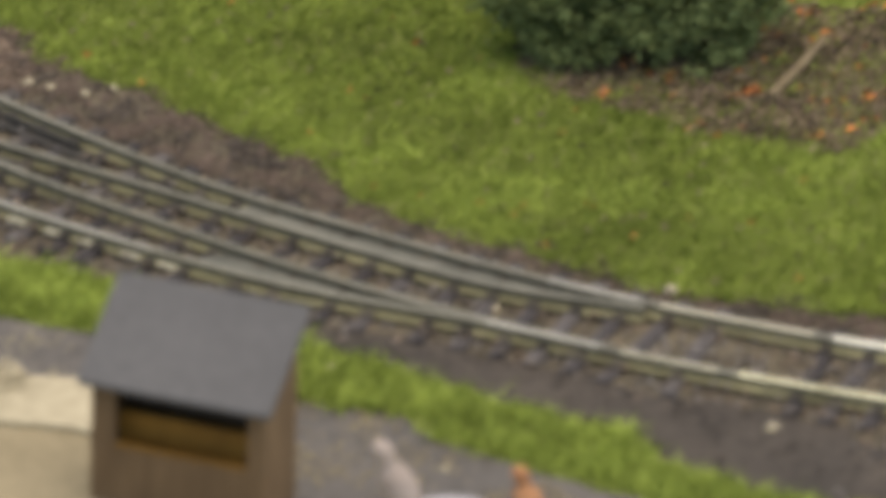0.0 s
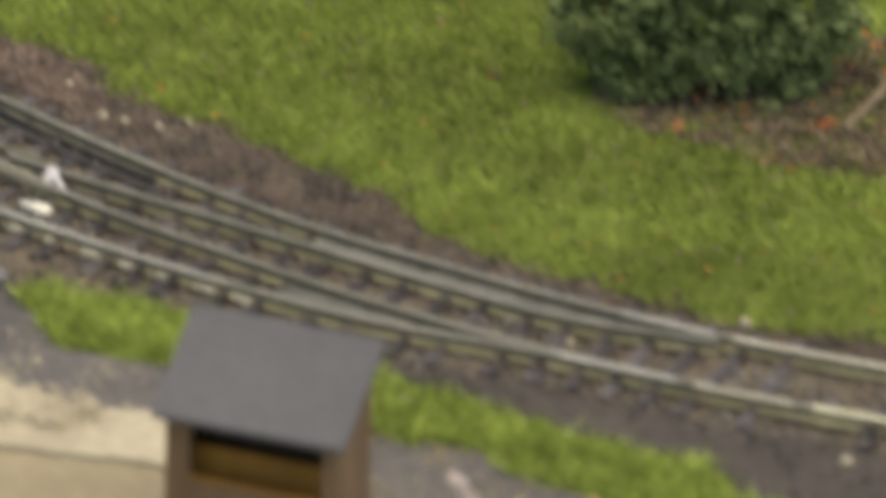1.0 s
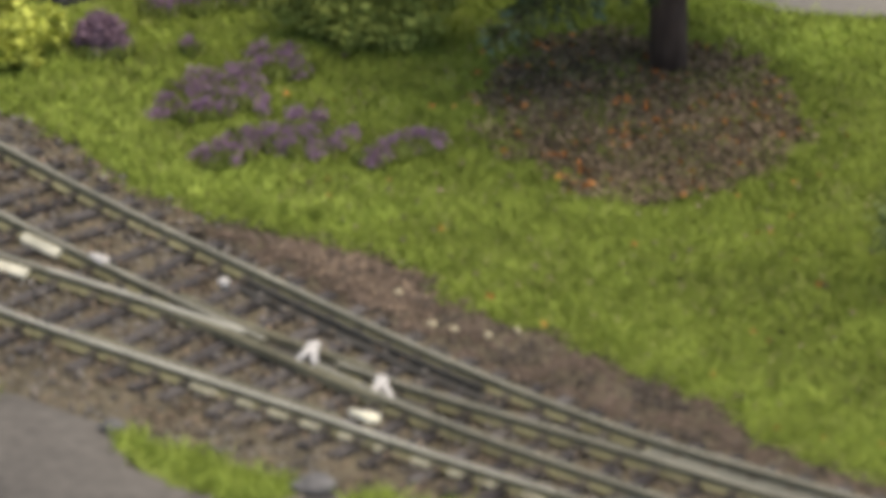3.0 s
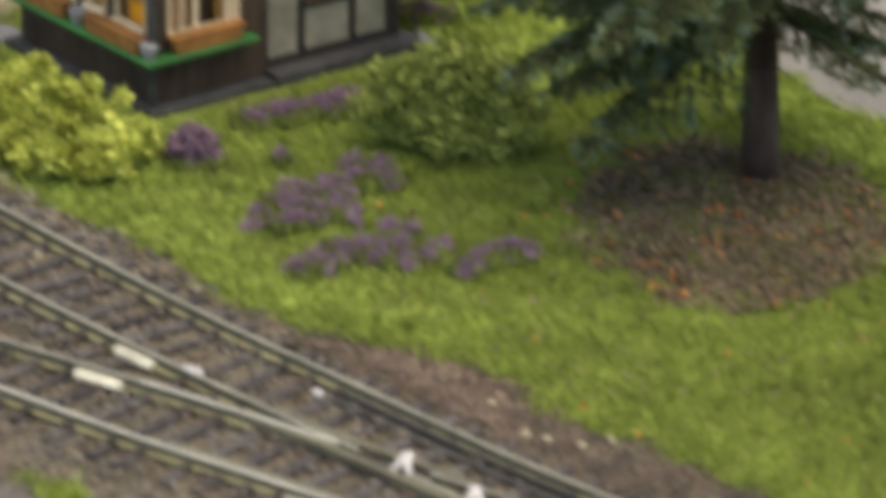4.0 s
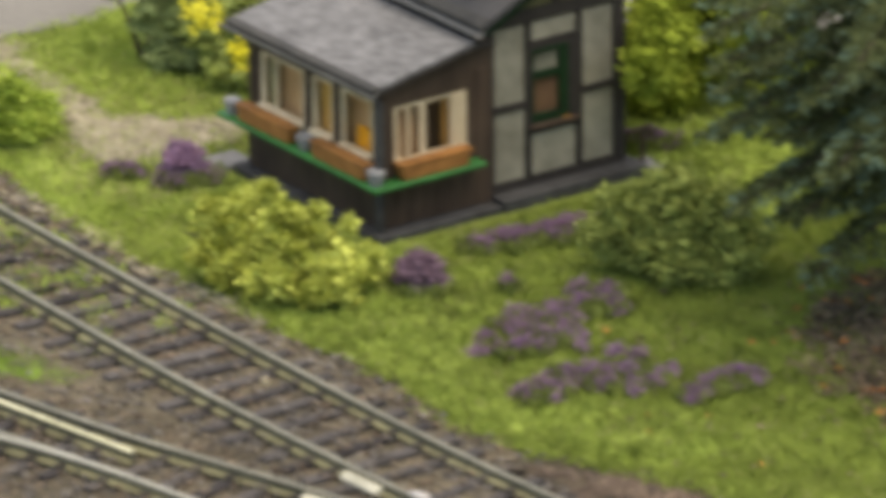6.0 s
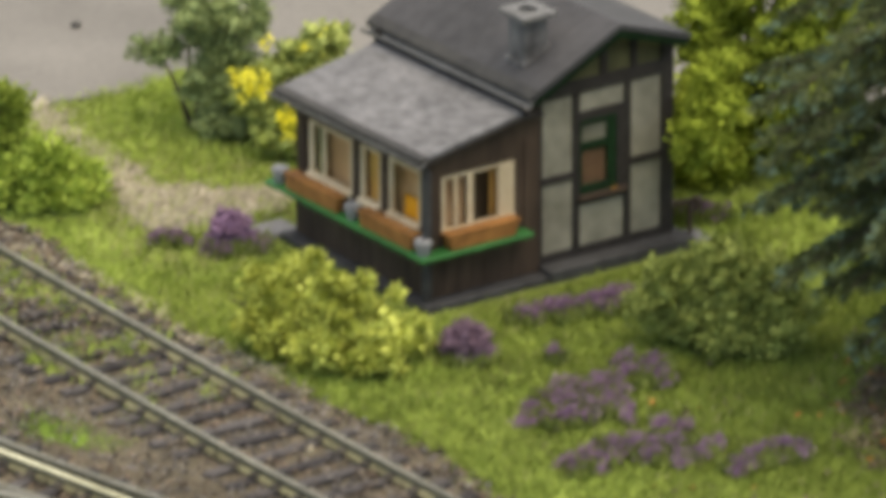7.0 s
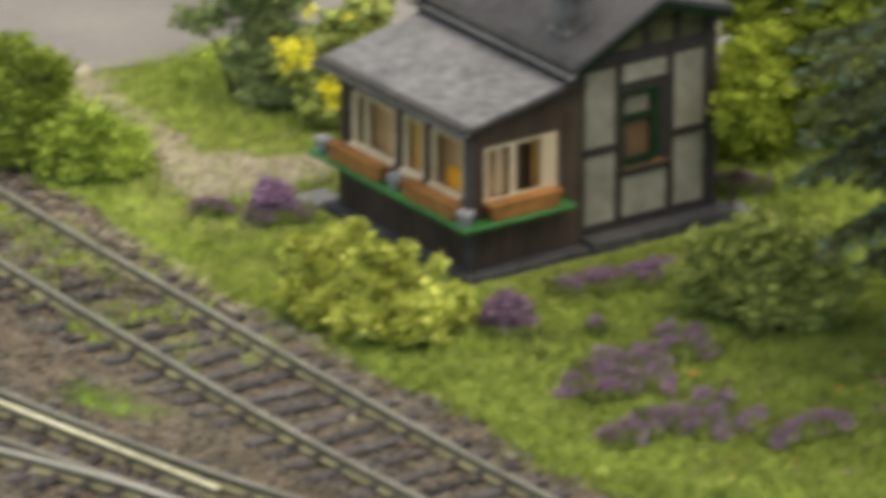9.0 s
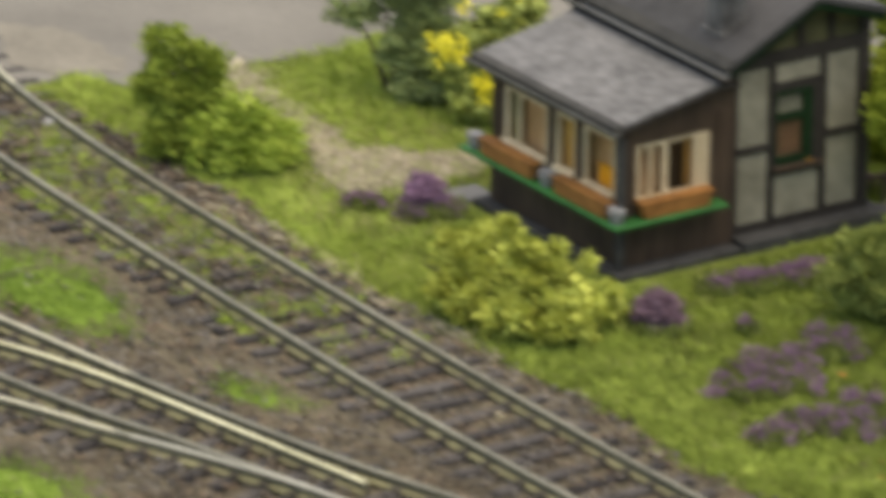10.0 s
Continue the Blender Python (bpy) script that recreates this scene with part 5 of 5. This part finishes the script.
def toy(at, tall, lean, mat, label):
    """One plain smooth shape, leaning along the plan."""
    bm = bmesh.new()
    rings = []
    for h, r in SHAPE:
        shift = h ** 1.5 * tall
        rings.append([bm.verts.new((lean[0] * shift + r * tall * math.cos(k * 0.5236), lean[1] * shift + 0.8 * r * tall * math.sin(k * 0.5236), h * tall)) for k in range(12)])
    for lo, hi in zip(rings, rings[1:]):
        for k in range(12):
            bm.faces.new((lo[k], lo[(k + 1) % 12], hi[(k + 1) % 12], hi[k]))
    bm.faces.new(rings[0][::-1])
    bm.faces.new(rings[-1])
    ob = part("toy_figure", bm, mat, smooth=True)
    ob.location = Vector(at) * MM
    tagged(ob, label, "figurine", "toy figures by the hut")


M_TOY = material("pale_pink_plastic", (0.260, 0.215, 0.190), (0.440, 0.375, 0.335), 0.7, 200, 90, 0.1)
M_TOY_ORANGE = material("orange_plastic", (0.300, 0.130, 0.055), (0.480, 0.250, 0.130), 0.7, 200, 90, 0.1)
M_TABLE = material("table_grey", (0.215, 0.217, 0.235), (0.330, 0.332, 0.352), 0.7, 300, 90, 0.1)
toy((-91, -311.8, 0.2), 18.6, (-0.27, 0.2), M_TOY, "pale pinkish toy figurine leaning on the forecourt")
toy((-79.2, -322.9, 0.2), 15.6, (-0.16, 0.12), M_TOY_ORANGE, "orange toy figurine standing on the asphalt")
tbl = thing("table", (-89, -316, 0.2), "round pale grey toy table between the figurines", "table")
bm = bmesh.new()
stick(bm, (0, 0, 7.6), (0, 0, 8.4), 6.0, 6.0, 20)
part("tabletop", bm, M_TABLE, tbl)
bm = bmesh.new()
stick(bm, (0, 0, 0), (0, 0, 7.6), 0.8, 0.6, 8)
part("leg", bm, M_GUTTER, tbl)

# ---- planting ----
FLOWERS = [(-9, 4.9, 13.2, 1.3, 70), (-8.3, -0.3, 14, 2.2, 190), (-8.4, -1.2, 12.2, 2.0, 150), (-3.6, 2.3, 18.6, 1.3, 60), (0.9, -4.7, 18.1, 2.5, 200), (2.3, -4.2, 18.9, 1.6, 90), (5.2, -4.2, 20.4, 1.2, 50), (-7, -9.3, 7.2, 2.5, 190), (-7.2, -8.7, 8.6, 1.8, 110), (-10.1, -0.4, 11.3, 1.0, 40), (9.2, -2, 19.8, 1.2, 50), (-6, 1.5, 10, 0.9, 30)]
bush("shrub", (-25, -5, 0), [(-5, 6, 6.5, 7.5, 7.5, 6.5), (0, 0, 8, 8, 9, 7), (5, -7, 6, 7, 7, 6), (8, -11.5, 4, 5, 5, 4), (-7, 2, 4.5, 6, 7, 4.5), (-2, -13, 4, 5, 5, 3.6), (4, -13.5, 3.4, 5, 4.5, 3.2), (1, -16, 3.0, 4.5, 4, 2.8), (-6, -8, 3.6, 5, 5, 3.6)], L_YELLOW, "dense yellow-green shrub in front of the veranda", 14000, 1.15, seed=2, stems=10, clump=2.1, per=80, fill=0.5, width=0.7, lean=0.8)
bush("shrub", (30, -43, 0), [(-7, 5, 8.5, 7, 7, 6.5), (0, 1, 11, 7, 7, 6.5), (4, -3, 9.5, 7, 7, 6.5), (6, -7, 7, 6, 6, 5), (-4, -3, 5, 6.5, 6.5, 4.5), (2, -7, 4, 6, 6, 4)], L_OLIVE, "olive-green leafy shrub beside the cottage", 13000, 1.1, seed=3, stems=9, clump=2.1, per=38, fill=0.5, width=0.6)
bush("shrub", (84, 25, 0), [(-32.2, -30, 19.5, 3.4, 3, 4.5), (-27, -27, 23, 5, 4, 7), (-20, -18, 21, 6, 6, 9), (-10, -4, 4.4, 7, 7, 7), (-9, -4, 13.4, 7, 7, 6), (-9, -3, 11.4, 6, 6, 6), (-10, -1, 26.4, 5, 5, 6), (-3, -5, 12.4, 9, 9, 9), (-7, -3, 19.4, 6, 6, 6), (3, -5, 20.4, 11, 11, 10), (5, -2, 30.4, 12, 12, 9), (-2, 2, 33.4, 8, 8, 6), (9, -8, 7.4, 11, 11, 9), (12, -8, 21.4, 12, 12, 12), (14, -6, 35.4, 12, 12, 10)], L_LIME, "tall lime-green bush behind the cottage corner", 35000, 1.15, seed=4, stems=12, clump=2.3, per=38, fill=0.52, width=0.65)
bush("small_tree", (16.5, 95, 0), [(-0.5, 1, 22, 5, 5, 4.2), (-5, 4.5, 14.5, 4.5, 4.5, 2.8), (2.5, -1, 19.5, 5, 5, 4), (7.5, -5, 21, 4.2, 4.2, 3.4), (4, -3, 14, 5, 5, 3.2), (1, -3, 9, 4.5, 4.5, 4), (4, -4, 8, 6, 6, 5), (2, -6.5, 6, 6, 6, 5), (7, -9.5, 4, 6, 6, 3.6)], L_GREY, "grey-green small tree with an open crown", 14000, 0.85, seed=5, category="tree", stems=7, clump=1.9, per=52, fill=0.5, width=0.7)
bush("flowering_bush", (26, 79, 0), [(-3, 3, 9, 6, 6, 6), (1, -2, 13, 7, 7, 6), (5, -5, 17, 6, 6, 4.5), (-4, -4, 5, 6, 6, 4.5)], L_PALE, "pale green bush covered in bright yellow flowers", 6000, 1.0, seed=6, stems=8, flowers=FLOWERS, clump=1.6, per=26, fill=0.75, width=0.8)
bush("shrub", (-32, 88, 0), [(0, -1, 8, 5, 5, 6), (-1.5, 2, 20.5, 3.8, 3.8, 4.6), (-3, 1, 14, 4.6, 4.6, 4.6), (3.4, -1.4, 15.5, 4, 4, 4.2), (1.5, -2, 11, 4.5, 4.5, 4), (-3, -1.5, 5, 5, 4.6, 4)], L_GREEN, "mid-green pointed shrub by the path", 7600, 1.0, seed=7, stems=9, clump=1.7, per=38, fill=0.42, width=0.65)
bush("shrub", (-28, 79, 0), [(-3.5, 0, 6.5, 4, 4, 3.6), (0.5, -1, 7.6, 4.5, 4.5, 4), (5.5, -3, 5.6, 5, 5, 4.6), (-1.5, -3.5, 4.2, 4.5, 4, 3.4), (4, -6, 3.4, 5, 4.5, 3.2)], L_FRESH, "fresh light green leafy shrub by the path", 6500, 1.15, seed=17, stems=8, clump=1.9, per=44, fill=0.44, width=0.75)
bush("shrub", (47.4, -192.4, 0), [(-11, 8, 13, 9, 9, 9), (-5, 3, 20, 9, 9, 8), (2, -2, 13, 11, 11, 11), (6, -5, 22, 10, 10, 8), (13, -10, 14, 10, 10, 10), (-6, 4, 5, 9, 9, 5), (8, -7, 5, 10, 10, 5)], L_DARK, "dark green bushy shrub on the lawn", 34000, 0.95, seed=9, stems=10, clump=2.3, per=48, fill=0.45, width=0.6)


def heather(at, r, seed, mat):
    rng = np.random.default_rng(seed)
    ob = thing("heather", at, "low clump of purple flowering heather in the grass", "heather", "heather clumps")
    n = int(45 * r * r / 4 + 40)
    ball = r > 4.5
    lobes = [(0, 0, 3.5, r * 0.8, r * 0.8, 3.4), (0.4, -0.6, 1.6, r * 0.85, r * 0.85, 1.8)] if ball else [(rng.normal() * r * 0.5, rng.normal() * r * 0.5, 0.8 + 0.9 * rng.random(), r * (0.28 + 0.25 * rng.random()), r * (0.28 + 0.25 * rng.random()), 0.9 + 0.9 * rng.random()) for k in range(9)]
    p, d, centre, wide = lobed_points(lobes, n * (16 if ball else 11), rng, 0.35 if ball else 0.1, clump=0.8, per=10)
    keep = p[:, 2] > 0.4
    v, f = leaf_mesh(p[keep], d[keep] + rng.normal(size=(keep.sum(), 3)) * 0.7 + np.array([0, 0, 0.4]), (0.32 if ball else 0.26) + 0.4 * rng.random(keep.sum()), 0.6, rng=rng)
    if ball:
        v, f = joined((v, f), tuft_mesh(centre, wide * 0.5, rng))
    raw("bloom", v, f, mat, ob)
    n *= 2
    a, far = rng.random(n) * 6.28, r * 1.05 * rng.random(n) ** 0.6
    q = np.stack([np.cos(a) * far, np.sin(a) * far, np.full(n, 0.0)], 1)
    v, f = leaf_mesh(q, rng.normal(size=(n, 3)) * 0.35 + np.array([0, 0, 1.0]), 1.5 + 1.7 * rng.random(n), 0.2, rng=rng)
    raw("stalk_tuft", v, f, L_OLIVE, ob, "olive stalks of the heather")


HEATHER = [(-9.0, -23.6, 4.7), (8.7, -15.6, 2.4), (13.2, -15.6, 2.8), (17.1, -16.6, 2.8), (21.2, -17.4, 3.0), (26.0, -17.6, 3.6), (28.6, -19, 3.0), (15, -17.5, 3.0), (23, -19.5, 3.2), (28, -21.5, 3.0), (-8.4, -48.5, 3.2), (-3.4, -47.5, 2.8), (-1, -50.2, 3.2), (-13, -55.5, 3.2), (-10.6, -57.5, 2.6),
           (-5.3, -56.6, 3.0), (-7, -52.5, 3.4), (6.1, -48.2, 2.8), (12, -45.2, 3.6), (10.4, -50, 2.6), (-22.2, -74.4, 2.6), (-18.5, -73.6, 2.6), (-12.3, -70.8, 3.0), (-9.8, -74.2, 3.6), (-5.6, -74.2, 3.6), (-4, -78.4, 3.4),
           (-8.5, -78.8, 2.8), (-1.8, -88.6, 2.2), (2.8, -88.2, 2.6), (7.6, -88, 3.0), (9.4, -90, 2.2), (-11.6, 42.6, 4.1), (-9.4, 39.6, 3.0), (-14, 41, 2.4), (-20, 49.5, 2.0), (-18.4, 47.6, 1.6), (60, 8, 2.6), (64, 5, 1.8), (2.5, -33.5, 1.5)]
for i, (x, y, r) in enumerate(HEATHER):
    heather((x, y, 0), r * (1.12 if r > 4 else 1.24), 40 + i, L_PLUM if r > 4.5 else L_PURPLE)


def fir(at, tall, reach, seed):
    rng = np.random.default_rng(seed)
    ob = thing("fir_tree", at, "tall dark blue-green fir with drooping branches", "tree")
    bm = bmesh.new()
    steps = [(0, 3.3), (20, 2.9), (60, 2.2), (100, 1.2), (tall, 0.2)]
    for (z0, r0), (z1, r1) in zip(steps, steps[1:]):
        stick(bm, (0, 0, z0), (0, 0, z1), r0, r1, 12)
    part("trunk", bm, M_BARK, ob, "straight brown trunk", smooth=True)
    P, D, S, T = [], [], [], []
    FRAC = np.linspace(0, 1, 7)
    z, turn, tier = 31.0, 0.4, 0
    while z < tall - 8:
        tier += 1
        if z < 48:
            length = 36 + (z - 24) * 0.46
        else:
            length = reach * (0.93 if z < 60 else 1.0) if z < 76 else reach * (1 - (z - 76) / (tall - 76)) ** 0.7
        n = 11 if z < 62 else (9 if z < 90 else 7)
        for k in range(n):
            rng = np.random.default_rng(seed * 10000 + tier * 100 + k)
            a = turn + 6.283 * k / n + rng.normal() * 0.1
            ca, sa = math.cos(a), math.sin(a)
            facing, right = -0.57 * ca - 0.82 * sa, 0.8 * ca - 0.6 * sa
            if (facing > 0.72 and z < 52) or (z < 48 and facing < -0.35 and k % 2):
                continue
            if right > 0.3 and k % 2 and z < 70:
                continue
            ln = length * (0.8 + 0.24 * rng.random())
            droop = 0.31 + 0.12 * rng.random()
            if right > 0.35:
                ln, droop = ln * 0.62, droop + 0.12
            elif facing < -0.4:
                ln *= 0.72
            pts = []
            for t in np.linspace(0, 1, 7):
                pts.append(np.array([ca * ln * t, sa * ln * t, z + rng.normal() * 0.3 - ln * droop * t]))
            limb = bmesh.new()
            for p, q in zip(pts, pts[1:]):
                stick(limb, p, q, 0.32, 0.24, 4)
            part("limb", limb, M_BARK, ob)
            # side twigs in a flat spray, each set with short needles
            spine = np.array(pts)
            where = np.arange(0.1, 1.0, 3.0 / ln)
            m = int(ln * 9)
            u = rng.random(m)
            along = np.stack([np.interp(u, FRAC, spine[:, c]) for c in range(3)], 1)
            needle = rng.normal(size=(m, 3)) * np.array([0.8, 0.8, 0.5])
            P.append(along + needle * 0.2), D.append(needle + np.array([ca, sa, 0.1])), S.append(1.2 + 0.9 * rng.random(m)), T.append(0.5 * u)
            for u in np.concatenate([where, [1.0]]):
                root = np.array([np.interp(u, FRAC, spine[:, c]) for c in range(3)])
                for sd in ((-1.0, 1.0) if u < 1 else (0.0,)):
                    tl = ((1.04 - u) * ln * 0.34 + 2.2) * (0.75 + 0.5 * rng.random())
                    way = np.array([ca * 0.75 - sa * sd * 0.8, sa * 0.75 + ca * sd * 0.8, -droop * 0.9 - 0.12 * rng.random()])
                    way /= np.linalg.norm(way)
                    m = int(tl * (9.5 if z < 52 else 8 if z < 84 else 9)) + 4
                    along = rng.random(m) ** 0.85 * tl
                    sag = -0.012 * along ** 2
                    needle = rng.normal(size=(m, 3))
                    needle -= (needle @ way)[:, None] * way * 0.6
                    base = root + way * along[:, None] + np.stack([np.zeros(m), np.zeros(m), sag], 1) + needle * 0.12
                    P.append(base), D.append(way * 0.9 + needle * np.array([0.55, 0.55, 0.3])), S.append(1.2 + 0.9 * rng.random(m))
                    T.append(along / tl + (0.55 if rng.random() < 0.3 else 0.0) + 0.2 * u)
        z += (5.2 if z < 62 else 6.6) + 2.2 * rng.random()
        turn += 0.45
    P, D, S, T = np.concatenate(P), np.concatenate(D), np.concatenate(S), np.concatenate(T)
    pick = rng.random(len(P)) > np.clip(1.1 * T - 0.95, 0.02, 0.65)
    for keep, mat, label in ((pick, L_FIR, "dark green needle sprays"), (~pick, L_BLUE, "blue-green needle sprays")):
        v, f = leaf_mesh(P[keep], D[keep], S[keep], 0.3, 0.1, rng=rng)
        raw("needles", v, f, mat, ob, label)


fir((62.5, -84.6, 0.2), 132, 47, 21)
bm = bmesh.new()
stick(bm, (0, 0, 0.9), (12, 6, 1.3), 0.9, 0.8, 7)
stick(bm, (12, 6, 1.3), (20.5, 10.5, 2.0), 0.8, 0.6, 7)
stick(bm, (15, 8, 1.4), (17, 11, 3.0), 0.45, 0.25, 5)
br = part("fallen_branch", bm, M_TWIG)
br.location = Vector((53.8, -220.4, 0.4)) * MM
tagged(br, "pale bare fallen branch on the leaf litter", "branch")
